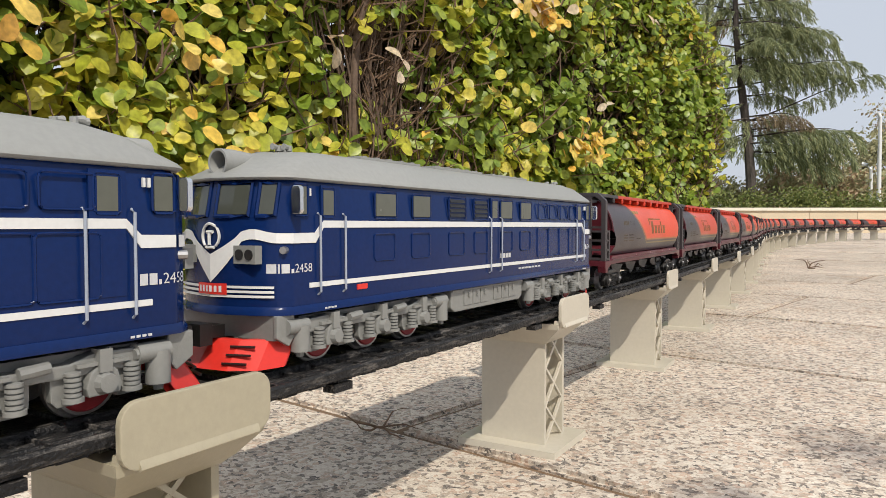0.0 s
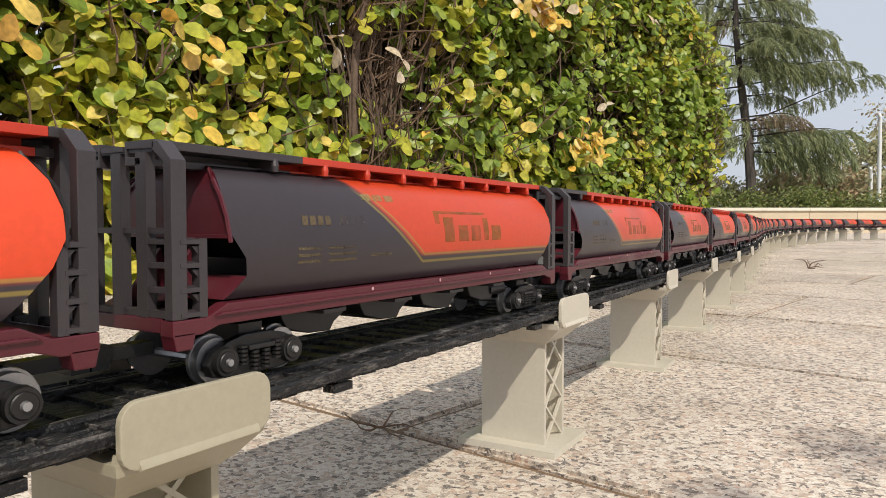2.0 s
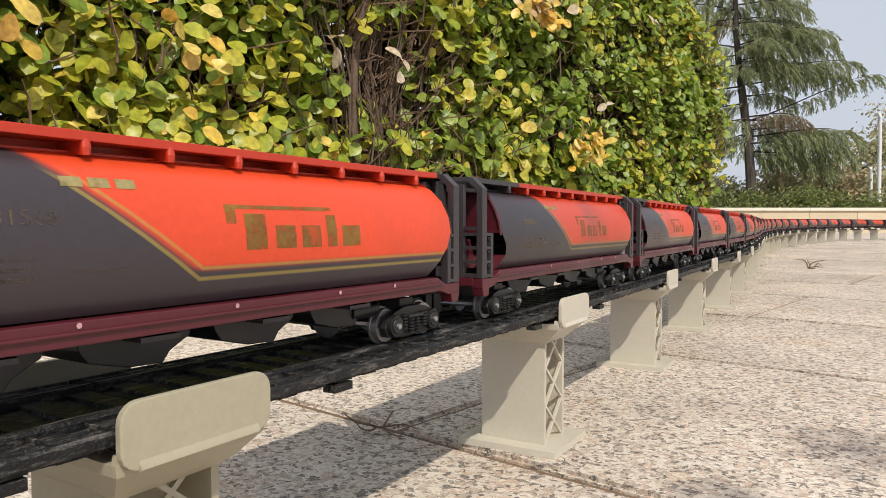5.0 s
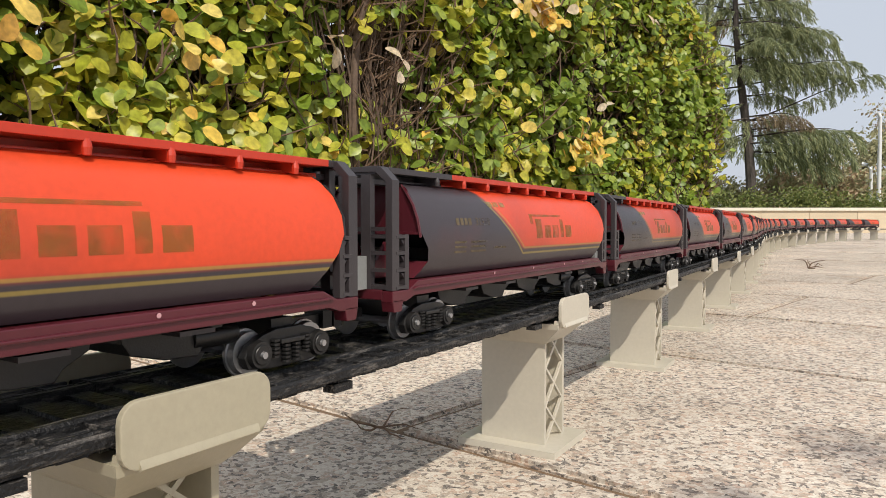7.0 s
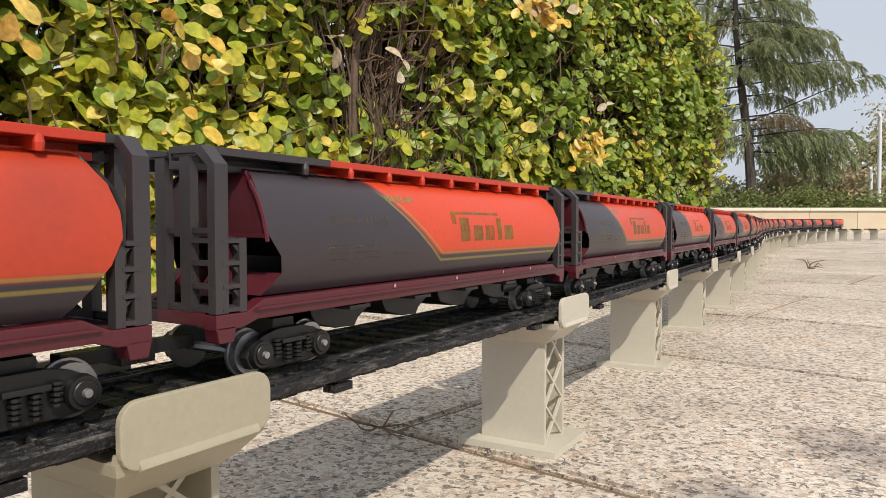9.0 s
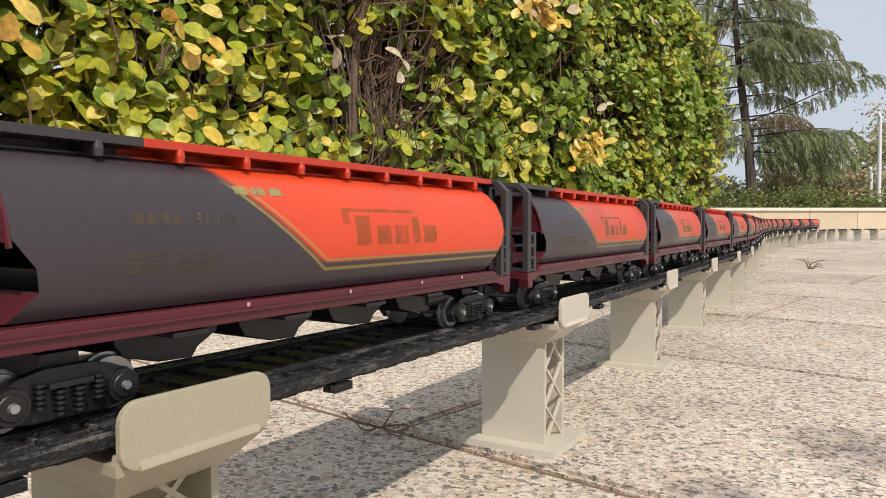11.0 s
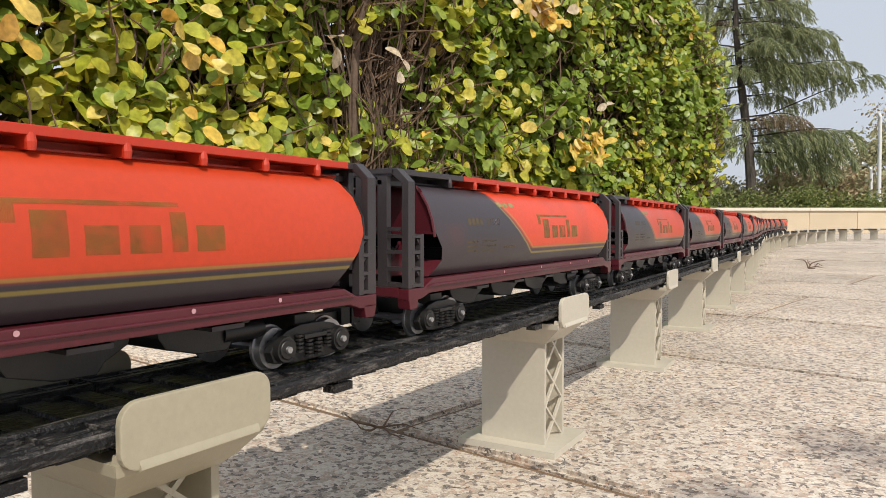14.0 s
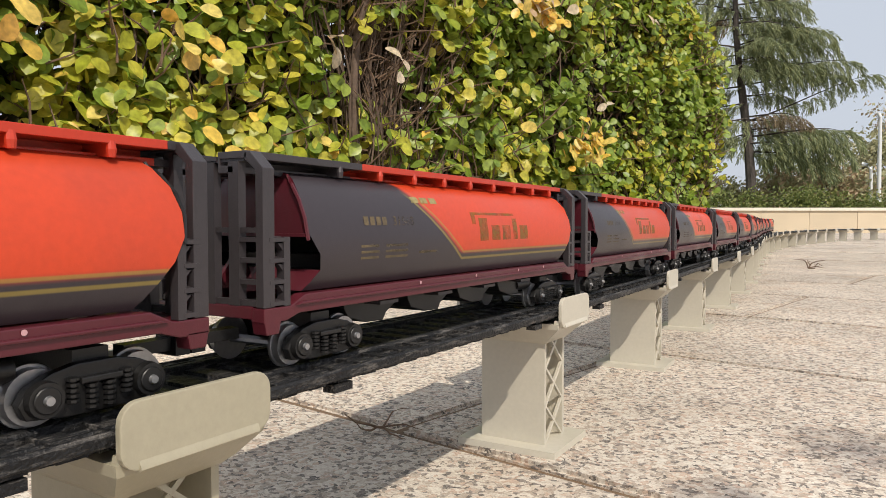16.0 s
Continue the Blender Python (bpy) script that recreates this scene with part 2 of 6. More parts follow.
M = dict(
    granite=granite(),
    joint=shader("joint_sand", (0.17, 0.11, 0.065), rough=0.95, vary=0.35, grain=300, stain=9, bump=0.5, bump_scale=500),
    earth=shader("bare_earth", (0.10, 0.08, 0.055), rough=0.95, vary=0.4, grain=40, stain=3, bump=0.5, bump_scale=90),
    lawn=shader("far_grass", (0.10, 0.12, 0.04), rough=0.95, vary=0.4, grain=20, stain=1.0),
    wall=shader("cream_stone", (0.60, 0.50, 0.36), rough=0.8, vary=0.13, grain=70, stain=2.2, bump=0.4, bump_scale=160, per_object=0.05),
    coping=shader("pale_coping_stone", (0.74, 0.69, 0.58), rough=0.75, vary=0.12, grain=60, stain=3, bump=0.4, bump_scale=160),
    # yellowish pier plastic with the nearest pier's shade put into the colour
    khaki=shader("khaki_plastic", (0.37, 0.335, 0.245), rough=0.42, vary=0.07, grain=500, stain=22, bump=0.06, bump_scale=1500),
    pier=shader("ivory_plastic", (0.53, 0.49, 0.405), rough=0.42, vary=0.05, grain=500, stain=22, bump=0.06, bump_scale=1500, per_object=0.03),
    track=shader("black_track_plastic", (0.013, 0.013, 0.014), rough=0.52, vary=0.35, grain=500, stain=30, bump=0.8, bump_scale=900, spec=0.26),
    blue=shader("navy_blue_plastic", (0.0040, 0.0175, 0.088), rough=0.16, vary=0.12, grain=700, stain=16, bump=0.05, bump_scale=900, spec=0.22),
    grey=shader("grey_plastic", (0.215, 0.218, 0.208), rough=0.42, vary=0.09, grain=600, stain=20, bump=0.08, bump_scale=1800),
    roof=shader("grey_roof_plastic", (0.26, 0.265, 0.255), rough=0.45, vary=0.09, grain=600, stain=14, bump=0.06, bump_scale=1500),
    white=shader("white_paint", (0.66, 0.67, 0.67), rough=0.4, vary=0.06, grain=900, stain=30),
    red=shader("bright_red_plastic", (0.62, 0.03, 0.02), rough=0.35, vary=0.08, grain=700, stain=30),
    wheelred=shader("red_wheel_paint", (0.28, 0.02, 0.025), rough=0.45, vary=0.15, grain=900, stain=60),
    steel=shader("worn_steel", (0.40, 0.40, 0.41), rough=0.36, metal=0.85, vary=0.15, grain=900, stain=70),
    black=shader("black_plastic", (0.010, 0.0095, 0.0095), rough=0.42, vary=0.2, grain=700, stain=40, bump=0.1, bump_scale=1800),
    darkgrey=shader("charcoal_plastic", (0.038, 0.032, 0.035), rough=0.42, vary=0.12, grain=700, stain=30, bump=0.08, bump_scale=1800),
    maroon=shader("maroon_plastic", (0.082, 0.011, 0.018), rough=0.36, vary=0.12, grain=700, stain=22, bump=0.06, bump_scale=1800),
    tank=tank_paint(),
    redrail=shader("orange_red_paint", (0.47, 0.036, 0.013), rough=0.42, vary=0.08, grain=700, stain=22),
    gold=shader("faded_gold_print", (0.215, 0.11, 0.016), rough=0.45, vary=0.25, grain=900, stain=60),
    faint=shader("worn_gold_print", (0.105, 0.076, 0.038), rough=0.5, vary=0.4, grain=900, stain=80),
    pane=shader("dull_grey_pane", (0.10, 0.105, 0.085), rough=0.25, vary=0.1, grain=300, stain=30),
    box=shader("silver_grey_plastic", (0.25, 0.26, 0.26), rough=0.4, vary=0.1, grain=700, stain=40, bump=0.1, bump_scale=1500),
    bark=shader("grey_brown_bark", (0.125, 0.085, 0.06), rough=0.9, vary=0.4, grain=120, stain=20, bump=0.8, bump_scale=260),
    cedarbark=shader("dark_cedar_bark", (0.075, 0.062, 0.055), rough=0.95, vary=0.4, grain=20, stain=3, bump=0.8, bump_scale=30),
    windscreen=shader("dark_windscreen", (0.055, 0.06, 0.05), rough=0.10, vary=0.1, grain=300, stain=30),
    badge=shader("pale_yellow_print", (0.30, 0.25, 0.10), rough=0.5, vary=0.25, grain=900, stain=70),
    rail_paint=shader("pale_blue_handrail_paint", (0.30, 0.34, 0.42), rough=0.3, vary=0.1, grain=900, stain=60),
    chip=shader("pale_chipped_paint", (0.50, 0.28, 0.30), rough=0.5, vary=0.2, grain=900, stain=90),
    tyre=shader("bright_steel_tyre", (0.50, 0.49, 0.48), rough=0.32, metal=0.9, vary=0.15, grain=900, stain=70),
    soft_white=shader("dull_white_print", (0.52, 0.53, 0.55), rough=0.45, vary=0.15, grain=900, stain=70),
    chrome=shader("chrome", (0.75, 0.76, 0.78), rough=0.18, metal=1.0, vary=0.05, grain=900, stain=60),
    twig=shader("dry_twig", (0.15, 0.095, 0.06), rough=0.9, vary=0.3, grain=300, stain=60),
    lamp=shader("white_lamp_metal", (0.75, 0.76, 0.78), rough=0.4, vary=0.05),
)
def worn_print(m, keep_low, keep_high, scale):
    """Lets the paint under a print show through where the print has rubbed away."""
    nt = m.node_tree
    L, N = nt.links.new, nt.nodes.new
    b, out = nt.nodes["Principled BSDF"], nt.nodes["Material Output"]
    info, tc, rub = N("ShaderNodeObjectInfo"), N("ShaderNodeTexCoord"), N("ShaderNodeTexNoise")
    rub.inputs["Scale"].default_value = scale
    rub.inputs["Detail"].default_value = 5
    L(tc.outputs["Object"], rub.inputs["Vector"])
    keep, spread, both = N("ShaderNodeMapRange"), N("ShaderNodeMapRange"), N("ShaderNodeMath")
    keep.inputs["To Min"].default_value, keep.inputs["To Max"].default_value = keep_low, keep_high
    L(info.outputs["Random"], keep.inputs["Value"])
    spread.inputs["From Min"].default_value, spread.inputs["From Max"].default_value = 0.32, 0.55
    spread.inputs["To Min"].default_value = 0.35
    L(rub.outputs["Fac"], spread.inputs["Value"])
    both.operation = "MULTIPLY"
    L(keep.outputs["Result"], both.inputs[0])
    L(spread.outputs["Result"], both.inputs[1])
    clear, mix = N("ShaderNodeBsdfTransparent"), N("ShaderNodeMixShader")
    L(both.outputs[0], mix.inputs["Fac"])
    L(clear.outputs[0], mix.inputs[1])
    L(b.outputs[0], mix.inputs[2])
    L(mix.outputs[0], out.inputs["Surface"])


worn_print(M["gold"], 0.45, 1.0, 160)
worn_print(M["faint"], 0.25, 1.0, 120)
worn_print(M["badge"], 0.35, 1.0, 140)


def dusty_track():
    """Black moulded plastic with pale dust and scuffs drawn out along the track."""
    m = M["track"]
    nt = m.node_tree
    L, N = nt.links.new, nt.nodes.new
    b = nt.nodes["Principled BSDF"]
    tint = [n for n in nt.nodes if n.bl_idname == "ShaderNodeVectorMath"][0]
    geo, stretch, scuff = N("ShaderNodeNewGeometry"), N("ShaderNodeVectorMath"), N("ShaderNodeTexNoise")
    stretch.operation = "MULTIPLY"
    stretch.inputs[1].default_value = (1.0, 0.16, 1.0)
    L(geo.outputs["Position"], stretch.inputs[0])
    L(stretch.outputs[0], scuff.inputs["Vector"])
    scuff.inputs["Scale"].default_value = 520
    scuff.inputs["Detail"].default_value = 6
    scuff.inputs["Roughness"].default_value = 0.75
    amount, mix = N("ShaderNodeMapRange"), N("ShaderNodeMix")
    amount.inputs["From Min"].default_value, amount.inputs["From Max"].default_value = 0.50, 0.66
    amount.inputs["To Max"].default_value = 0.75
    L(scuff.outputs["Fac"], amount.inputs["Value"])
    mix.data_type = "RGBA"
    mix.inputs["B"].default_value = (0.17, 0.155, 0.14, 1)
    L(amount.outputs["Result"], mix.inputs["Factor"])
    L(tint.outputs[0], mix.inputs["A"])
    L(mix.outputs["Result"], b.inputs["Base Color"])


dusty_track()
M["pane_glass"] = bpy.data.materials.new("cab_glass")
M["pane_glass"].use_nodes = True
_g = M["pane_glass"].node_tree.nodes["Principled BSDF"]
_g.inputs["Base Color"].default_value = (0.80, 0.82, 0.75, 1)
_g.inputs["Roughness"].default_value = 0.06
_g.inputs["Transmission Weight"].default_value = 0.9
LEAF = [
    leaf_shader("green_leaf", [(0.145, 0.225, 0.027), (0.225, 0.315, 0.040), (0.32, 0.385, 0.055), (0.16, 0.24, 0.042)]),
    leaf_shader("yellow_green_leaf", [(0.27, 0.33, 0.03), (0.42, 0.43, 0.042), (0.58, 0.50, 0.07), (0.33, 0.37, 0.035)]),
    leaf_shader("golden_leaf", [(0.75, 0.55, 0.09), (0.78, 0.45, 0.08), (0.72, 0.60, 0.16), (0.62, 0.34, 0.07)]),
    # leaf colour darkened to carry the shade inside the hedge
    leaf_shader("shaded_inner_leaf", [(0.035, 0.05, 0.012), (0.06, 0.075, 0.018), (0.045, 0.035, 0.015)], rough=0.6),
    leaf_shader("dry_pale_leaf", [(0.62, 0.50, 0.32), (0.66, 0.56, 0.42), (0.50, 0.33, 0.2)], rough=0.7),
]
NEEDLE = [
    leaf_shader("cedar_needles", [(0.19, 0.235, 0.125), (0.26, 0.29, 0.15), (0.33, 0.34, 0.15), (0.21, 0.255, 0.155)], rough=0.7, thin=0.25),
    leaf_shader("browned_needles", [(0.26, 0.19, 0.12), (0.32, 0.24, 0.15), (0.22, 0.18, 0.11)], rough=0.8, thin=0.2),
]
SHRUB = [
    leaf_shader("clipped_shrub_leaf", [(0.12, 0.16, 0.04), (0.18, 0.21, 0.06), (0.24, 0.24, 0.07)], rough=0.6),
    # both tree leaves are paled, distant haze put into their colour
    leaf_shader("olive_tree_leaf", [(0.38, 0.37, 0.20), (0.46, 0.42, 0.25), (0.33, 0.34, 0.19)], rough=0.7),
    leaf_shader("rusty_tree_leaf", [(0.44, 0.31, 0.21), (0.50, 0.37, 0.24), (0.40, 0.32, 0.19)], rough=0.7),
]


# ---- mesh helpers: all lengths in plan units ----
def box(bm, x0, x1, y0, y1, z0, z1, taper=0.0):
    vs = [bm.verts.new(v) for v in ((x0, y0, z0), (x1, y0, z0), (x1, y1, z0), (x0, y1, z0),
                                    (x0 + taper, y0 + taper, z1), (x1 - taper, y0 + taper, z1), (x1 - taper, y1 - taper, z1), (x0 + taper, y1 - taper, z1))]
    for f in ((3, 2, 1, 0), (4, 5, 6, 7), (0, 1, 5, 4), (1, 2, 6, 5), (2, 3, 7, 6), (3, 0, 4, 7)):
        bm.faces.new([vs[i] for i in f])
    return vs


def prism(bm, poly, axis, a, b):
    """Extrudes a polygon along an axis from a to b. poly holds the two other coordinates in axis order."""
    def at(p, k):
        v = list(p)
        v.insert("xyz".index(axis), k)
        return v
    lo, hi = [bm.verts.new(at(p, a)) for p in poly], [bm.verts.new(at(p, b)) for p in poly]
    n = len(poly)
    bm.faces.new(lo[::-1])
    bm.faces.new(hi)
    for i in range(n):
        bm.faces.new((lo[i], lo[(i + 1) % n], hi[(i + 1) % n], hi[i]))
    bmesh.ops.recalc_face_normals(bm, faces=bm.faces)


def tube(bm, points, radii, sides=6):
    """A tapered round bar through the points."""
    rings = []
    pts = [Vector(p) for p in points]
    for i, p in enumerate(pts):
        d = (pts[min(i + 1, len(pts) - 1)] - pts[max(i - 1, 0)]).normalized()
        a = d.orthogonal().normalized()
        c = d.cross(a)
        r = radii[i] if hasattr(radii, "__len__") else radii
        rings.append([bm.verts.new(p + (a * math.cos(2 * math.pi * k / sides) + c * math.sin(2 * math.pi * k / sides)) * r) for k in range(sides)])
    for r0, r1 in zip(rings, rings[1:]):
        for k in range(sides):
            bm.faces.new((r0[k], r0[(k + 1) % sides], r1[(k + 1) % sides], r1[k]))
    bm.faces.new(rings[0][::-1])
    bm.faces.new(rings[-1])


def disc(bm, y, z, x0, x1, r0, r1, sides=20):
    """A round body on an axle along x."""
    tube(bm, [(x0, y, z), (x1, y, z)], [r0, r1], sides)


def part(name, bm, material, parent=None, label="", at=(0, 0, 0), smooth=False, bevel=0.0):
    if bevel:
        bmesh.ops.bevel(bm, geom=[e for e in bm.edges if len(e.link_faces) == 2 and e.calc_face_angle(0) > 0.5], offset=bevel, segments=2, affect="EDGES", profile=0.6, clamp_overlap=True)
    bmesh.ops.scale(bm, vec=(U, U, U), verts=bm.verts)
    me = bpy.data.meshes.new(name)
    bm.to_mesh(me)
    bm.free()
    for mm in (material if isinstance(material, (list, tuple)) else [material]):
        me.materials.append(mm)
    if smooth:
        me.shade_smooth()
        me.set_sharp_from_angle(angle=radians(38))
    ob = new(name, me)
    if parent is not None:
        ob.parent = parent
    ob.location = Vector(at) * U
    if label:
        ob["label"] = label
    return ob


def share(ob, parent, m):
    """Another piece on the same mesh, at a pose under a parent."""
    o = new(ob.name.split(".")[0], ob.data)
    o.parent = parent
    o.matrix_basis = m
    if "label" in ob:
        o["label"] = ob["label"]
    return o


def here(x, y, z, rx=0, ry=0, rz=0):
    return pose(x * U, y * U, z * U, rx, ry, rz)


# ---- the line of the track in plan ----
LINE = ((-1.355, -46), (-1.355, -30), (-1.355, -18), (-1.355, -9), (-1.355, -5), (-1.355, -1), (-1.355, 1.2), (-1.362, 2.93), (-1.42, 4.9), (-1.477, 6.1), (-1.57, 8.3), (-1.70, 10.6), (-1.82, 12.2), (-2.04, 14.5), (-2.33, 17.2),
        (-2.57, 19.4), (-2.85, 22.8), (-2.98, 25.0), (-3.07, 28.4), (-2.86, 33.2), (-1.75, 41.0), (-0.3, 45.6), (1.3, 48.7), (3.3, 50.8), (5.8, 52.3), (8.8, 53.0), (12.0, 53.0), (15.5, 52.5), (19, 51.5))


def rise(y):
    """The paving climbs gently away from the lens."""
    t = min(1, max(0, (y - 14) / 32))
    return 0.155 * t * t * (3 - 2 * t)


def spline(points, n):
    out = []
    for i in range(len(points) - 1):
        p0, p1, p2, p3 = (Vector(points[max(0, min(len(points) - 1, i + k))]) for k in (-1, 0, 1, 2))
        for k in range(n):
            t = k / n
            out.append(0.5 * (2 * p1 + (p2 - p0) * t + (2 * p0 - 5 * p1 + 4 * p2 - p3) * t * t + (3 * p1 - p0 - 3 * p2 + p3) * t ** 3))
    out.append(Vector(points[-1]))
    return out


_fine = spline(LINE, 40)
for _ in range(60):  # ease the bends
    _fine = [_fine[0]] + [(_fine[i - 1] + 2 * _fine[i] + _fine[i + 1]) / 4 for i in range(1, len(_fine) - 1)] + [_fine[-1]]
_arc = [0.0]
for _a, _b in zip(_fine, _fine[1:]):
    _arc.append(_arc[-1] + (_b - _a).length)
_zero = float(np.interp(1.0, [v.y for v in _fine[:320]], _arc[:320])) - 1.0  # arc equals y beside the lens


def on_line(s):
    """Place on the track at arc s: x, y, height of the ground, heading in degrees (0 looks along +y)."""
    def xy(a):
        return float(np.interp(a + _zero, _arc, [v.x for v in _fine])), float(np.interp(a + _zero, _arc, [v.y for v in _fine]))
    (x, y), (xa, ya), (xb, yb) = xy(s), xy(s - 0.3), xy(s + 0.3)
    return x, y, rise(y), math.degrees(math.atan2(-(xb - xa), yb - ya))


RAIL = 0.645  # height of the rail head over the paving


# ---- ground, wall, planting ----
def build_ground():
    bm = bmesh.new()
    ys = [-60, -8, 0, 6, 10] + [14 + 2 * k for k in range(17)] + [60, 80, 130, 400, 2500]
    xs = [-2500, -300, -60, -20, 0, 20, 60, 300, 2500]
    grid = [[bm.verts.new((x, y, rise(y) - 0.026)) for x in xs] for y in [-2500] + ys]
    for r0, r1 in zip(grid, grid[1:]):
        for k in range(len(xs) - 1):
            bm.faces.new((r0[k], r0[k + 1], r1[k + 1], r1[k]))
    tagged(part("ground", bm, M["joint"]), "sandy joints and earth under the paving", "ground", kind="structure")


SLAB_U, SLAB_V, SLAB_TURN = 5.46, 2.73, -8.6  # 60 x 30 cm slabs, laid askew to the track


def build_paving():
    floor = tagged(new("pavement"), "speckled beige granite slab paving with dark joints", "pavement", kind="structure")
    rng = random.Random(4)
    meshes = []
    for k in range(3):
        bm = bmesh.new()
        g = 0.026 + 0.006 * k
        box(bm, g, SLAB_U - g, g, SLAB_V - g, -0.25, 0.0)
        bmesh.ops.bevel(bm, geom=[e for e in bm.edges if all(abs(v.co.z) < 1e-6 for v in e.verts)], offset=0.018, segments=2, affect="EDGES")
        meshes.append(part("slab", bm, M["granite"], floor))
    a = radians(SLAB_TURN)
    ux, uy = math.cos(a), math.sin(a)
    first = True
    used = set()
    far_v, far_f = [], []
    for j in range(-20, 36):
        for i in range(-12, 18):
            # the corner where the joints meet beside the first pier
            u, v = i * SLAB_U + (SLAB_U / 2 if j % 2 else 0), j * SLAB_V
            x, y = -1.965 + u * ux - v * uy, 2.715 + u * uy + v * ux
            if not (-13 < x < 26 and -16 < y < 88):
                if -13 < x < 60 and -50 < y < 92:  # plain slabs further off
                    n, g, z = len(far_v), 0.028, rise(y)
                    for dz in (-0.2, 0.0):
                        for du, dv in ((g, g), (SLAB_U - g, g), (SLAB_U - g, SLAB_V - g), (g, SLAB_V - g)):
                            px, py = x + du * ux - dv * uy, y + du * uy + dv * ux
                            far_v.append((px * U, py * U, (rise(py) + dz) * U))
                    far_f.extend(tuple(n + q for q in f) for f in ((4, 5, 6, 7), (0, 1, 5, 4), (1, 2, 6, 5), (2, 3, 7, 6), (3, 0, 4, 7)))
                continue
            tilt = math.degrees(math.atan(rise(y + 2.6) - rise(y)) / 2.6)
            k = rng.randrange(3)
            m = here(x, y, rise(y) + rng.uniform(-0.006, 0.004), tilt + rng.uniform(-0.05, 0.05), rng.uniform(-0.05, 0.05), SLAB_TURN)
            if k not in used:
                used.add(k)
                meshes[k].matrix_basis = m
            else:
                share(meshes[k], floor, m)
    me = bpy.data.meshes.new("outer_slabs")
    me.from_pydata(far_v, [], far_f)
    me.materials.append(M["granite"])
    rest = new("outer_slabs", me)
    rest.parent = floor
    tagged(rest, "granite slabs further off", kind="stuff")


def build_wall():
    """Low planter wall that closes the terrace, with a coping of long stones."""
    a0, a1 = Vector((-38, 66.9)), Vector((40, 115.6))
    d = (a1 - a0).normalized()
    yaw = math.degrees(math.atan2(d.y, d.x))
    wall = tagged(new("wall_planter"), "low cream stone planter wall with pale coping", "wall", kind="structure")
    length, n = (a1 - a0).length, 17
    step = length / n
    bm = bmesh.new()
    box(bm, 0.02, step - 0.02, 0.0, 2.2, -1.0, 2.33)
    body = part("panel", bm, M["wall"], wall, bevel=0.02)
    bm = bmesh.new()
    box(bm, 0.015, step - 0.015, -0.22, 2.4, 2.335, 2.66)
    cap = part("coping", bm, M["coping"], wall, "pale coping stone", bevel=0.03)
    for k in range(n):
        m = here(a0.x + d.x * step * k, a0.y + d.y * step * k, 0.30, 0, 0, yaw)
        if k == 0:
            body.matrix_basis = cap.matrix_basis = m
        else:
            share(body, wall, m)
            share(cap, wall, m)
    # raised earth behind it
    bm = bmesh.new()
    nrm = Vector((-d.y, d.x))
    q = [a0 + nrm * 1.5, a1 + nrm * 1.5, a1 + nrm * 400 + d * 300, a0 + nrm * 400 - d * 300]
    vs = [bm.verts.new((v.x, v.y, 2.55)) for v in q]
    bm.faces.new(vs)
    tagged(part("planting_bed", bm, M["lawn"]), "raised bed of rough grass behind the wall", "ground", kind="structure")


def leaf_mesh(bm, m, size, bend, mat=0, wide=0.62, fold=0.12):
    """One rounded leaf with a folded midrib, in the pose m."""
    w = size * wide / 2
    prof = ((0.0, 0.06), (0.14, 0.50), (0.34, 0.88), (0.56, 1.0), (0.78, 0.88), (0.93, 0.52), (1.0, 0.0))
    mid, lft, rgt = [], [], []
    for t, k in prof:
        z = -bend * size * t * t
        mid.append(bm.verts.new(m @ Vector((0, t * size, z))))
        if 0 < k:
            lft.append(bm.verts.new(m @ Vector((-w * k, t * size, z + fold * w * k * 2))))
            rgt.append(bm.verts.new(m @ Vector((w * k, t * size, z + fold * w * k * 2))))
    fs = []
    for i in range(5):
        fs.append(bm.faces.new((mid[i], mid[i + 1], lft[i + 1], lft[i])))
        fs.append(bm.faces.new((mid[i + 1], mid[i], rgt[i], rgt[i + 1])))
    fs.append(bm.faces.new((mid[5], mid[6], lft[5])))
    fs.append(bm.faces.new((mid[6], mid[5], rgt[5])))
    for f in fs:
        f.material_index = mat
        f.smooth = True


HEDGE_A, HEDGE_B, HEDGE_TOP = Vector((-9.6, 2.0, 0)), Vector((-5.2, 27.0, 0)), 11.0
HEDGE_D = (HEDGE_B - HEDGE_A).normalized()
HEDGE_N = Vector((HEDGE_D.y, -HEDGE_D.x, 0))  # towards the track


def hedge_point(u, z, depth):
    """u along the hedge, depth inwards from its clipped face; the far end is rounded."""
    end = 28.0 - max(0, abs(z - 4.6) - 2.0) * 0.95
    lump = 0.55 * noise.noise(Vector((u * 0.35, z * 0.4, 3.1))) + 0.3 * noise.noise(Vector((u * 0.9, z * 0.9, 8.1)))
    if u > end - 2.5:
        lump -= ((u - end + 2.5) / 2.5) ** 2 * 1.6
    lump -= max(0, z - 8.5) * 0.25
    return HEDGE_A + HEDGE_D * u + HEDGE_N * (lump - depth) + Vector((0, 0, z))


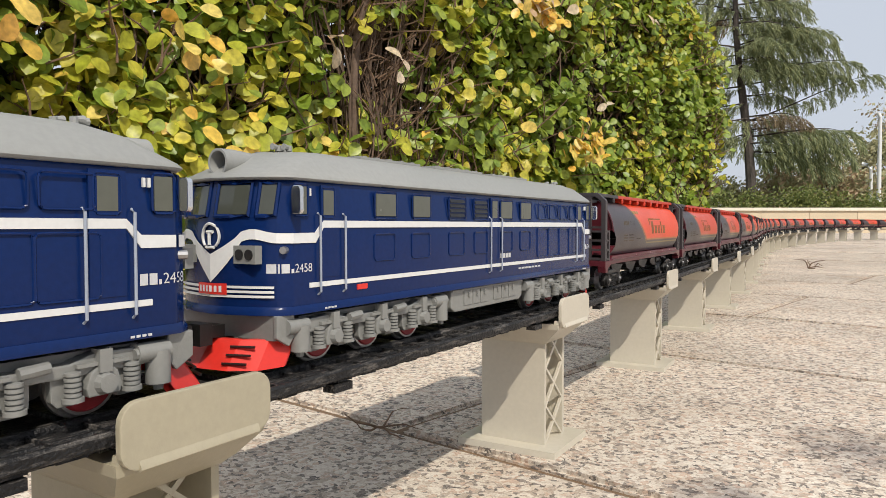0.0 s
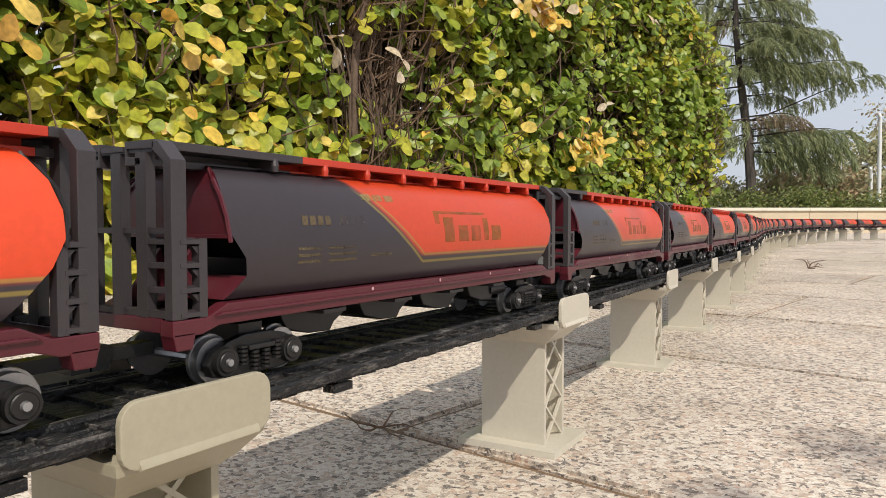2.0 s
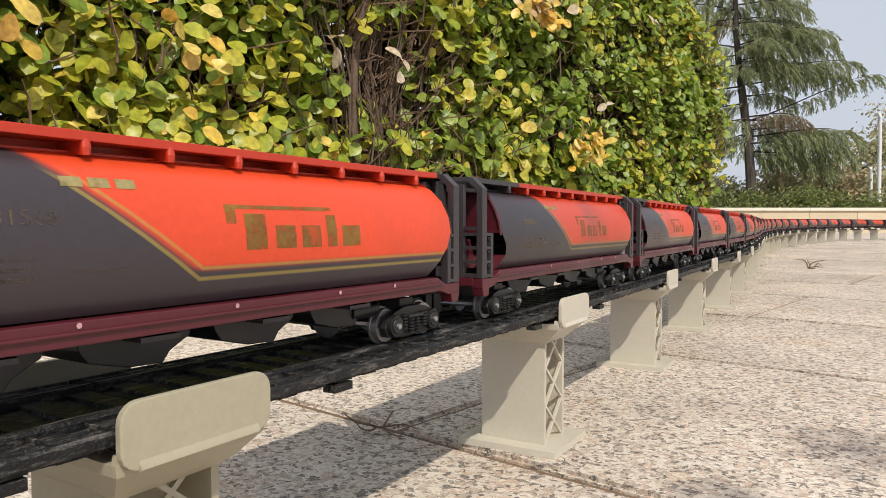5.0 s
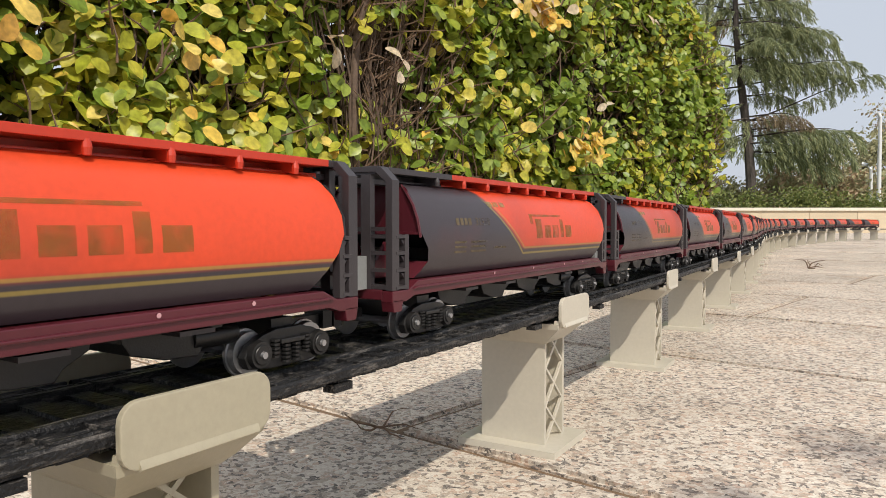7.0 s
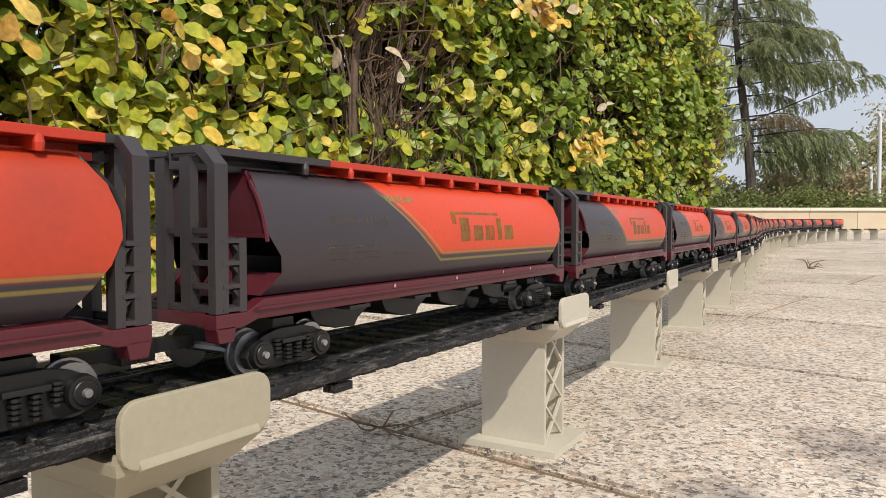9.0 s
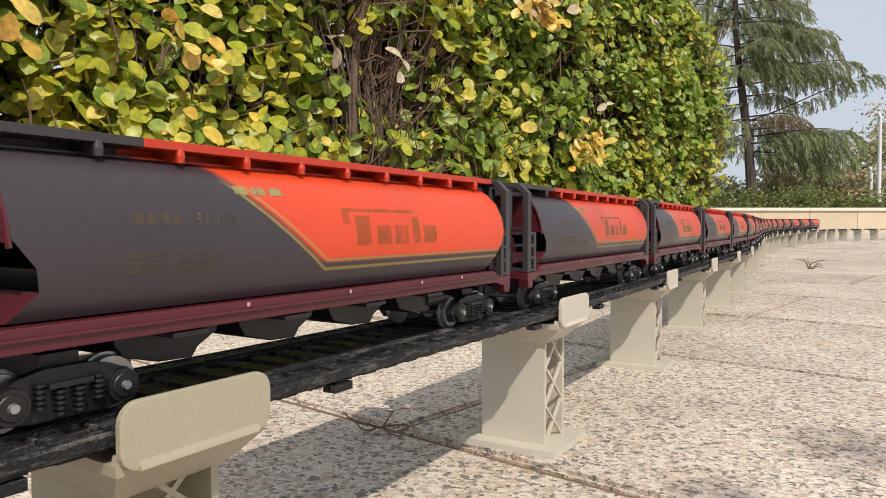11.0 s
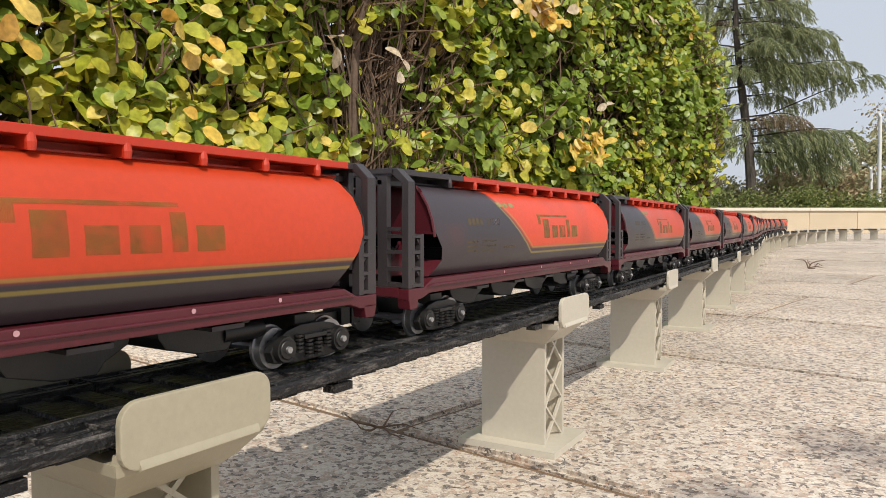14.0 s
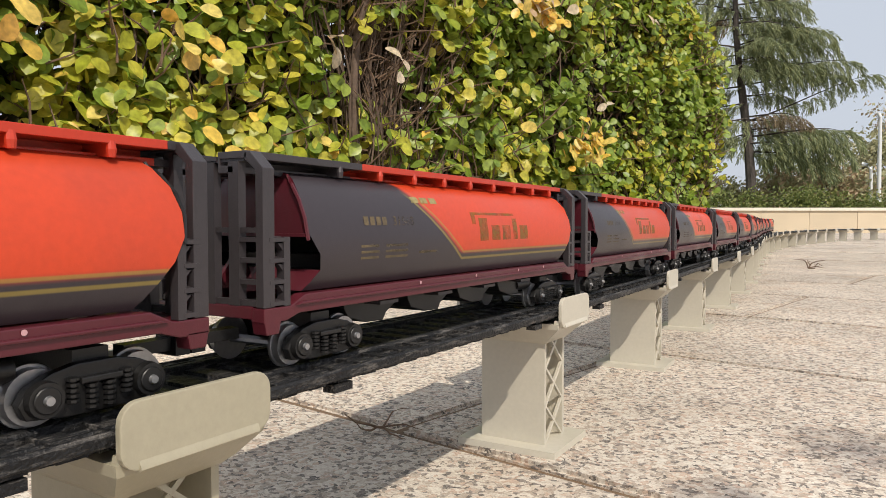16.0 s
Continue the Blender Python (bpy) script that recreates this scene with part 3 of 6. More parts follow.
def build_hedge():
    rng = random.Random(11)
    hedge = tagged(new("hedge"), "clipped evergreen hedge with round green and yellowing leaves", "hedge")
    inv = None

    def turned(p, size, face_out):
        """A leaf pose: the blade looks mostly out of the hedge and up, the tip droops or points anyhow."""
        nrm = (HEDGE_N * rng.uniform(0.4, 1.1) * face_out + Vector((rng.gauss(0, 0.52), rng.gauss(-0.15, 0.52), rng.uniform(0.0, 1.1)))).normalized()
        tip = Vector((rng.gauss(0, 1), rng.gauss(0, 1), rng.gauss(0.35, 0.85)))
        tip = (tip - nrm * tip.dot(nrm)).normalized()
        side = tip.cross(nrm)
        return Matrix(((side.x, tip.x, nrm.x, p.x), (side.y, tip.y, nrm.y, p.y), (side.z, tip.z, nrm.z, p.z), (0, 0, 0, 1)))

    def tone(u, z):
        yellow = 0.58 - 0.020 * u + 0.55 * noise.noise(Vector((u * 0.33, z * 0.45, 1.7)))
        if 2.6 < u < 7.2 and 1.8 < z < 3.6:
            yellow += 0.28
        r = rng.random()
        if r < 0.018 * max(0.2, yellow * 2):
            return 2
        return 1 if rng.random() < yellow else 0

    def bare(u, z):
        """Bare woody gap where stems show."""
        return math.exp(-((u - 9.2) / 1.35) ** 2 - ((z - 4.3) / 1.7) ** 2) + 0.5 * math.exp(-((u - 2.2) / 1.0) ** 2 - ((z - 3.9) / 0.6) ** 2) + 0.62 * math.exp(-((u - 24.5) / 3.0) ** 2 - ((z - 2.3) / 1.1) ** 2)

    # leaves in sprays of three to seven round a twig tip
    outer, inner, twigs = bmesh.new(), bmesh.new(), bmesh.new()
    singles, near = [], []
    for _ in range(9800):
        u = rng.uniform(-2.5, 28.0)
        z = rng.uniform(0.15, HEDGE_TOP)
        if u > 28.0 - max(0, abs(z - 4.6) - 2.0) * 0.95:
            continue
        if rng.random() < min(0.97, bare(u, z) * 1.25) or (z > 7 and u < 10) or (z > 9 and u < 16):
            continue
        if noise.noise(Vector((u * 0.75, z * 0.95, 12.5))) > (0.24 if u > 6 else 0.28) and rng.random() < 0.72:
            continue  # a gap that looks into the dark inside
        d = abs(rng.gauss(0, 0.5)) + (0.35 if noise.noise(Vector((u * 0.8, z * 0.9, 5.5))) > 0.22 else 0)
        c = hedge_point(u, z, d)
        mat = tone(u, z)
        n = rng.randint(3, 6)
        if d < 0.6 and rng.random() < 0.5:
            base = hedge_point(u + rng.uniform(-0.3, 0.3), max(0.1, z - rng.uniform(0.3, 0.8)), d + rng.uniform(0.5, 1.0))
            tube(twigs, [base, (base + c) / 2 + Vector((rng.uniform(-0.05, 0.05), rng.uniform(-0.05, 0.05), 0.05)), c], [0.02, 0.014, 0.009], 4)
        for k in range(n):
            q = c + Vector((rng.gauss(0, 0.14), rng.gauss(0, 0.14), rng.gauss(0, 0.12)))
            size = rng.uniform(0.22, 0.37) * (1.06 if mat else 1.0) * (0.9 if u > 16 else 1.0)
            mm = mat if rng.random() < 0.8 else tone(u, z)
            m = turned(q, size, 1.0)
            if u < 4.2 and z < 4.0 and d < 0.25 and len(near) < 290:
                near.append((m, size, mm))
            else:
                leaf_mesh(outer, m, size, rng.uniform(-0.05, 0.25), mm, rng.uniform(0.66, 0.86))
    # sprays that have turned golden
    for gu, gz, count, spread, tones in ((15.25, 2.95, 40, 0.38, (2, 2, 2, 1)), (13.5, 6.0, 56, 0.36, (2, 2, 4, 2)), (2.4, 3.35, 9, 0.25, (2, 2)), (4.6, 3.3, 22, 0.4, (1, 1, 2)), (5.6, 2.2, 14, 0.35, (1, 2)), (12.0, 3.6, 9, 0.35, (1, 2))):
        for _ in range(count):
            c = hedge_point(gu + rng.gauss(0, spread), gz + rng.gauss(0, spread * 0.9), -0.55 - 0.25 * rng.random())
            leaf_mesh(outer, turned(c, 0.4, 1.4), rng.uniform(0.26, 0.42), rng.uniform(0, 0.25), rng.choice(tones), 0.68)
    for du, dz in ((9.25, 4.2), (7.3, 4.0), (7.9, 5.2), (20.0, 7.2), (17.2, 4.4)):  # dry pale leaves
        for _ in range(3):
            leaf_mesh(outer, turned(hedge_point(du + rng.gauss(0, 0.07), dz + rng.gauss(0, 0.1), -0.4), 0.3, 1.3), 0.36, 0.3, 4, 0.6)
    # darker layers further in, the hedge's inner shade put into their colour
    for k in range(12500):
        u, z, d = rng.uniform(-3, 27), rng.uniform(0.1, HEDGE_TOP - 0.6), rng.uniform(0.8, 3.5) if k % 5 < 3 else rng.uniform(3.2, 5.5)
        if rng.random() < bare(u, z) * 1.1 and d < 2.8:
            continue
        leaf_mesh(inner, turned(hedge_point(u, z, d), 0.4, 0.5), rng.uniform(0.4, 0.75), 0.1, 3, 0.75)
    # woody stems
    stems = bmesh.new()
    for _ in range(620):
        bare_gap = rng.random() < 0.40
        u = rng.gauss(9.2, 1.0) if bare_gap else rng.uniform(-2, 25.5)
        d = rng.uniform(0.25, 1.3) if bare_gap else rng.uniform(0.6, 1.8)
        z0, top = rng.uniform(0, 1.5), rng.uniform(3.5, 8.0 if bare_gap else 9.5)
        pts, lean = [], rng.gauss(0, 0.26)
        for k in range(6):
            t = k / 5
            pts.append(hedge_point(u + lean * (top - z0) * t + 0.15 * math.sin(3 * t + u), z0 + (top - z0) * t, d + 0.25 * math.sin(2.2 * t + 5 * u)))
        r = rng.choice((0.016, 0.02, 0.024, 0.03, 0.04))
        tube(stems, pts, [r * (1 - 0.13 * k) for k in range(6)], 5)
    for u, d, r in ((8.35, 0.15, 0.10), (8.9, 0.5, 0.06), (10.2, 0.5, 0.05)):  # thick old stems
        tube(stems, [hedge_point(u + 0.12 * math.sin(k * 1.3), 0.2 + k * 0.9, d) for k in range(9)], [r * (1 - 0.06 * k) for k in range(9)], 7)
    for _ in range(520):  # clipped twig ends and small leaves at the far end
        z = rng.uniform(0.5, 8.2)
        u = 28.0 - max(0, abs(z - 4.6) - 2.0) * 0.95 - rng.uniform(0.0, 2.6)
        a = hedge_point(u, z, rng.uniform(0.0, 0.5))
        b = a + HEDGE_D * rng.uniform(-0.1, 0.75) + HEDGE_N * rng.uniform(-0.1, 0.45) + Vector((0, 0, rng.uniform(-0.1, 0.8)))
        tube(twigs, [a, (a + b) / 2 + Vector((0.03, 0.03, 0)), b], [0.022, 0.016, 0.01], 4)
        for _ in range(2 if z > 4 else 1):
            leaf_mesh(outer, turned(b, 0.3, 0.7), rng.uniform(0.22, 0.34), 0.1, 0 if rng.random() < 0.6 else 1, 0.7)
    for _ in range(1900):  # thin side twigs
        u = rng.gauss(9.4, 1.5) if rng.random() < 0.35 else rng.uniform(-2, 27.8)
        z, d = rng.uniform(0.3, 8.5), rng.uniform(-0.05, 0.9)
        a = hedge_point(u, z, d)
        b = a + Vector((rng.gauss(0.1, 0.4), rng.gauss(0.1, 0.4), rng.uniform(-0.1, 0.9)))
        tube(twigs, [a, (a + b) / 2 + Vector((0.03, 0.03, 0)), b], [0.02, 0.015, 0.008], 4)
    tagged(part("stem_thicket", stems, M["bark"], hedge, "bare woody stems", smooth=True), kind="stuff")
    tagged(part("twig_thicket", twigs, M["twig"], hedge, "thin brown twigs"), kind="stuff")
    tagged(part("inner_leaves", inner, LEAF, hedge, "inner leaves coloured dark for the shade inside"), kind="stuff")
    tagged(part("leaves", outer, LEAF, hedge, "green and yellow leaves"), kind="stuff")
    # the nearest leaves, each a piece of its own
    base = {}
    for tone_k in (0, 1, 2):
        for v in range(3):
            bm = bmesh.new()
            leaf_mesh(bm, Matrix.Identity(4), 1.0, (0.02, 0.12, 0.22)[v], 0, (0.68, 0.76, 0.84)[v])
            bmesh.ops.scale(bm, vec=(0.31,) * 3, verts=bm.verts)
            base[tone_k, v] = bm
    made = {}
    for m, size, mm in near:
        key = (mm if mm in (0, 1, 2) else 1, rng.randrange(3))
        mat4 = Matrix.Translation(m.translation * U) @ m.to_3x3().to_4x4()
        if key not in made:
            made[key] = part("leaf", base.pop(key), LEAF[key[0]], hedge)
            made[key].matrix_basis = mat4
        else:
            share(made[key], hedge, mat4)
    for bm in base.values():
        bm.free()


def needle_spray(bm, p, d, length, rng, mat=0, hang=0.6):
    """A drooping twig clothed in short needle tufts."""
    q = Vector(p)
    step = length / 6
    v = Vector(d).normalized()
    for k in range(6):
        v = (v + Vector((0, 0, -hang * 0.22)) + Vector((rng.gauss(0, 0.06), rng.gauss(0, 0.06), 0))).normalized()
        q2 = q + v * step
        for _ in range(7):
            s = (v.cross(Vector((rng.gauss(0, 1), rng.gauss(0, 1), rng.gauss(0, 1)))).normalized() * rng.uniform(0.25, 0.6) + v * 0.8 + Vector((0, 0, -0.25))) * step * 1.5
            o = q + (q2 - q) * rng.random()
            w = s.cross(Vector((rng.gauss(0, 1), rng.gauss(0, 1), rng.gauss(0, 1)))).normalized() * step * 0.10
            f = bm.faces.new([bm.verts.new(o - w * 0.4), bm.verts.new(o + s * 0.6 - w), bm.verts.new(o + s), bm.verts.new(o + s * 0.6 + w)])
            f.material_index = mat
        q = q2


def build_cedar(base, height, seed, label, boughs, lean=-6.0, fill=16, low=26.0, reach=15.0):
    """A deodar: leaning trunk, long level boughs hung with drooping sprays. boughs: height of the foot, compass turn from the
    wall's line, span, rise of the tip, length of the hanging sprays, browned or not."""
    rng = random.Random(seed)
    tree = tagged(new("cedar_tree"), label, "tree")
    tree.location = Vector(base) * U
    wood, green = bmesh.new(), bmesh.new()

    def axis(z):
        t = max(0.0, z / height)
        return Vector((lean * 0.85 * t + 0.35 * math.sin(9 * t), lean * 0.53 * t, z))

    tube(wood, [axis(height * k / 9) for k in range(10)], [1.15, 1.0, 0.9, 0.8, 0.7, 0.6, 0.5, 0.36, 0.22, 0.08], 9)
    rows = list(boughs)
    for _ in range(fill):  # shorter boughs all round the upper trunk
        z = rng.uniform(low, height * 0.95)
        rows.append((z, rng.uniform(0, 360), reach * (1 - z / height) ** 0.6 * rng.uniform(0.6, 1.1) + 2, rng.uniform(-1.5, 2.0), rng.uniform(2.0, 3.8), rng.random() < 0.1))
    for z, turn, span, up, hang, brown in rows:
        a = radians(turn + 31.9)
        h = Vector((math.cos(a), math.sin(a), 0))
        o = axis(z)
        pts = []
        for k in range(8):
            t = k / 7
            pts.append(o + h * span * t + Vector((-h.y, h.x, 0)) * 0.5 * math.sin(4 * t + turn) * (1 + 0.06 * span) + Vector((0, 0, up * t ** 1.2 - 1.8 * t ** 5)))
        tube(wood, pts, [0.20 * (1 - 0.115 * k) for k in range(8)], 5)
        for k in range(1, 8):
            thick = int(3 + span * 0.22) if k > 1 else 2
            for side in (-1, 1):
                for _ in range(thick):
                    p = pts[k - 1].lerp(pts[k], rng.random())
                    reach_out = rng.uniform(0.2, 1.0) * (1.15 - 0.09 * k)
                    p = p + Vector((-h.y, h.x, 0)) * side * reach_out * span * 0.13 + Vector((0, 0, -reach_out * 0.8))
                    out = h * rng.uniform(0.2, 1.0) + Vector((-h.y, h.x, 0)) * side * rng.uniform(0.1, 0.8) + Vector((0, 0, rng.uniform(-0.3, 0.25)))
                    needle_spray(green, p, out, hang * rng.uniform(0.55, 1.15), rng, 1 if brown else 0, rng.uniform(1.0, 2.2))
        for _ in range(5):
            needle_spray(green, pts[7], h + Vector((0, 0, rng.uniform(-0.4, 0.3))), hang * rng.uniform(0.8, 1.2), rng, 1 if brown else 0, rng.uniform(0.8, 1.6))
    part("trunk", wood, M["cedarbark"], tree, "dark trunk and limbs", smooth=True)
    tagged(part("crown", green, NEEDLE, tree, "drooping grey-green needles"), kind="stuff")


def build_leafy(name, base, height, spread, mats, seed, label, leaf=1.0, count=900, bare=0.25, trunk=0.4, category="tree"):
    """A broad tree or shrub: forked limbs and a loose crown of many small leaves."""
    rng = random.Random(seed)
    tree = tagged(new(name), label, category)
    tree.location = Vector(base) * U
    wood, crown = bmesh.new(), bmesh.new()
    tips = []
    tube(wood, [(0, 0, -0.3), (0.1, 0, height * bare), (0.0, 0.2, height * 0.8)], [trunk, trunk * 0.8, trunk * 0.25], 7)
    for _ in range(max(9, int(count / 45))):
        a, t = rng.uniform(0, 6.283), rng.uniform(bare, 0.95)
        wide = spread * (0.35 + 0.65 * math.sin(math.pi * min(1, (t - bare * 0.5) / (1 - bare * 0.5)) ** 0.8)) * rng.uniform(0.5, 1.0)
        o = Vector((0, 0, height * t * 0.75))
        e = Vector((math.cos(a) * wide, math.sin(a) * wide, height * t + rng.uniform(-0.05, 0.1) * height))
        tube(wood, [o, o.lerp(e, 0.5) + Vector((0, 0, 0.04 * height)), e], [trunk * 0.35, trunk * 0.2, trunk * 0.08], 4)
        tips.append((o, e))
    for _ in range(count):
        o, e = rng.choice(tips)
        c = o.lerp(e, rng.uniform(0.35, 1.05)) + Vector((rng.gauss(0, 1), rng.gauss(0, 1), rng.gauss(0, 1))) * spread * 0.13
        for _ in range(3):
            n = Vector((rng.gauss(0, 1), rng.gauss(0, 1), rng.gauss(0.4, 1))).normalized()
            s = n.orthogonal().normalized() * leaf * rng.uniform(0.5, 1.0)
            w = n.cross(s).normalized() * s.length * 0.32
            p = c + Vector((rng.gauss(0, 1), rng.gauss(0, 1), rng.gauss(0, 1))) * leaf
            f = crown.faces.new([crown.verts.new(p - s * 0.5), crown.verts.new(p + w), crown.verts.new(p + s * 0.5), crown.verts.new(p - w)])
            f.material_index = rng.randrange(len(mats))
    part("trunk", wood, M["cedarbark"], tree, smooth=True)
    tagged(part("crown", crown, mats, tree), kind="stuff")


def build_far_planting():
    big = ((15.0, 4, 20, 1.5, 5.4, False), (16.5, -18, 17, 2.0, 5.0, False), (18.0, 20, 19, 2.0, 4.6, False), (13.5, -4, 14, -1.0, 4.6, False), (19.5, -6, 23.5, 10.5, 3.0, False), (19.8, 8, 13, 0.5, 3.0, True), (20.5, -30, 10, 0.5, 2.8, True),
           (17.0, 178, 6.5, -2.0, 5.0, False), (20.0, 196, 8, -1.5, 4.2, False), (23.0, 184, 10, -1.5, 3.8, False), (26.5, 172, 11, -1.0, 3.6, False), (30.0, 186, 12, 0.0, 3.8, False),
           (24.5, 16, 12, 2.0, 3.0, False), (27.0, 2, 20, 3.5, 4.0, False), (29.0, -14, 20, 3.5, 4.2, False), (31.5, 12, 17, 2.0, 4.4, False), (34.5, 0, 17.5, 2.0, 4.6, False), (37.0, -12, 15, 1.5, 4.6, False), (40.5, 14, 13.5, 1.0, 4.6, False), (43.0, -4, 12, 1.0, 4.6, False),
           (34.5, 182, 14, 1.0, 4.2, False), (38.5, 170, 16, 1.5, 4.2, False), (42.0, 188, 15, 1.0, 4.4, False), (45.5, 0, 11, 2.0, 4.4, False), (46.0, 176, 14, 1.0, 4.2, False))
    build_cedar((-20.6, 152.0, 2.5), 66, 5, "tall deodar cedar with drooping grey-green boughs behind the wall", big, fill=22, low=30.0)
    build_cedar((-52.0, 150.0, 2.5), 70, 9, "second deodar cedar half hidden by the hedge", ((40.0, 0, 13, 0.0, 4.0, False), (46.0, 10, 14, 0.0, 4.0, False)), fill=24, low=26.0, reach=12.0)
    # clipped shrub band on the raised bed
    rng = random.Random(21)
    d = Vector((78, 48.7, 0)).normalized()
    for k in range(15):
        p = Vector((-30, 84.0, 2.5)) + d * (k * 5.2) + Vector((-d.y, d.x, 0)) * rng.uniform(0, 3)
        build_leafy("shrub", p, rng.uniform(2.2, 3.6), rng.uniform(3.2, 4.4), SHRUB[:1], 300 + k, "low clipped green shrub on the raised bed", leaf=0.55, count=420, bare=0.05, trunk=0.12, category="shrub")
    spots = ((-17, 165, 10, 9, 2), (-8, 172, 11, 10, 2), (2, 178, 9, 9, 1), (-29, 168, 7.5, 8, 1), (12, 190, 12, 10, 2), (-2, 205, 22, 12, 1), (16, 200, 24, 14, 1), (-40, 190, 7, 9, 1), (4, 230, 33, 12, 2), (14, 240, 44, 15, 1), (24, 225, 40, 16, 1), (-14, 215, 14, 12, 2))
    for k, (x, y, h, s, m) in enumerate(spots):
        build_leafy("garden_tree", (x, y, 2.5), h, s, [SHRUB[m], SHRUB[1]], 500 + k, "hazy autumn garden tree with %s leaves" % ("olive" if m == 1 else "rusty"), leaf=1.3, count=750, bare=0.18, trunk=0.5)


def build_street_lamp(base, height, arm):
    lamp = tagged(new("street_lamp"), "white metal street lamp beyond the garden", "street lamp", "lamps beyond the garden")
    lamp.location = Vector(base) * U
    bm = bmesh.new()
    tube(bm, [(0, 0, 0), (0, 0, height * 0.3), (0, 0, height)], [0.50, 0.42, 0.32], 10)
    part("pole", bm, M["lamp"], lamp, smooth=True)
    bm = bmesh.new()
    tube(bm, [(0, 0, height), (-arm * 0.5, 0, height + 1.0), (-arm, 0, height + 1.2)], [0.4, 0.35, 0.5], 8)
    part("arm", bm, M["lamp"], lamp, smooth=True)


def build_twig(base, seed, size, label):
    rng = random.Random(seed)
    bm = bmesh.new()
    for _ in range(5):
        p, v = Vector((0, 0, 0.03)), Vector((rng.gauss(0, 1), rng.gauss(0, 1), rng.uniform(0.0, 1.0))).normalized()
        pts = [p.copy()]
        for k in range(5):
            v = (v + Vector((rng.gauss(0, 0.4), rng.gauss(0, 0.4), rng.gauss(-0.05, 0.35)))).normalized()
            p = p + v * size / 5
            p.z = max(0.015, min(p.z, size * (0.8 if size < 0.3 else 0.30)))
            pts.append(p.copy())
        tube(bm, pts, [max(0.006, size * 0.022) * (1 - 0.14 * k) for k in range(6)], 5)
    ob = part("fallen_twig", bm, M["twig"], at=base, smooth=True)
    tagged(ob, label, "twig", "fallen twigs")


# ---- track and piers ----
def sweep(bm, section, s0, s1, step, closed=True):
    """Carries a section (offset to the right, height over ground) along the track."""
    rings = []
    n = max(1, int(math.ceil((s1 - s0) / step)))
    for k in range(n + 1):
        x, y, z, h = on_line(s0 + (s1 - s0) * k / n)
        c, sn = math.cos(radians(h)), math.sin(radians(h))
        rings.append([bm.verts.new((x + c * o, y + sn * o, z + t)) for o, t in section])
    m = len(section)
    for r0, r1 in zip(rings, rings[1:]):
        for i in range(m):
            bm.faces.new((r0[i], r0[(i + 1) % m], r1[(i + 1) % m], r1[i]))
    bm.faces.new(rings[0])
    bm.faces.new(rings[-1][::-1])


TRACK_FROM, TRACK_TO, SECTION = -7.2, 66.5, 2.01


def build_track():
    k, shared = 0, {}
    s = 0.89 - 22 * SECTION
    while s < TRACK_TO - SECTION:
        e = s + SECTION - 0.012
        t = tagged(new("track_section"), "black plastic toy track section on ivory piers", "toy track", "track sections")
        bm = bmesh.new()
        st = 0.5 if s < 20 else 0.7
        sweep(bm, [(-0.205, 0.600), (0.205, 0.600), (0.205, 0.6245), (-0.205, 0.6245)], s, e, st)
        part("bed", bm, M["track"], t)
        for o in (-1, 1):  # raised outer flange
            bm = bmesh.new()
            sweep(bm, [(o * 0.230, 0.611), (o * 0.232, 0.615), (o * 0.232, 0.632), (o * 0.227, 0.638), (o * 0.220, 0.638), (o * 0.217, 0.630), (o * 0.200, 0.630), (o * 0.197, 0.636), (o * 0.190, 0.636), (o * 0.187, 0.629), (o * 0.172, 0.629), (o * 0.169, 0.634), (o * 0.162, 0.634), (o * 0.160, 0.604)][::o], s, e, st)
            part("flange", bm, M["track"], t)
        for o in (-1, 1):
            bm = bmesh.new()
            sweep(bm, [(o * 0.138, 0.606), (o * 0.138, 0.640), (o * 0.132, 0.647), (o * 0.116, 0.647), (o * 0.110, 0.640), (o * 0.110, 0.606)][::o], s, e, st)
            part("rail", bm, M["track"], t)
        n = 20 if s < 12 else 10
        for i in range(n):
            x, y, z, h = on_line(s + (i + 0.5) * SECTION / n)
            m = here(x, y, z, 0, 0, h)
            if "sleeper" not in shared:
                bm = bmesh.new()
                box(bm, -0.224, 0.224, -0.028, 0.028, 0.604, 0.6335, 0.003)
                box(bm, 0.140, 0.218, -0.034, -0.028, 0.604, 0.6395)
                box(bm, -0.218, -0.140, -0.034, -0.028, 0.604, 0.6395)
                shared["sleeper"] = part("sleeper", bm, M["track"], t)
                shared["sleeper"].matrix_basis = m
            elif -2 < s < 26:
                share(shared["sleeper"], t, m)
        for i in range(2):  # joint clips under the edge
            x, y, z, h = on_line(s + (0.22, 0.82)[i] * SECTION)
            for o in (-1, 1):
                m = here(x, y, z, 0, 0, h) @ here(o * 0.209, 0, 0)
                if "clip" not in shared:
                    bm = bmesh.new()
                    box(bm, -0.019, 0.019, -0.035, 0.035, 0.580, 0.600)
                    shared["clip"] = part("clip", bm, M["track"], t)
                    shared["clip"].matrix_basis = m
                elif -2 < s < 26:
                    share(shared["clip"], t, m)
        s += SECTION
        k += 1


def rounded(w, h, r, x=0.0, z=0.0, n=5):
    out = []
    for cx, cz, a0 in ((w / 2 - r, h / 2 - r, 0), (-w / 2 + r, h / 2 - r, 90), (-w / 2 + r, -h / 2 + r, 180), (w / 2 - r, -h / 2 + r, 270)):
        for k in range(n + 1):
            a = radians(a0 + 90 * k / n)
            out.append((x + cx + r * math.cos(a), z + cz + r * math.sin(a)))
    return out


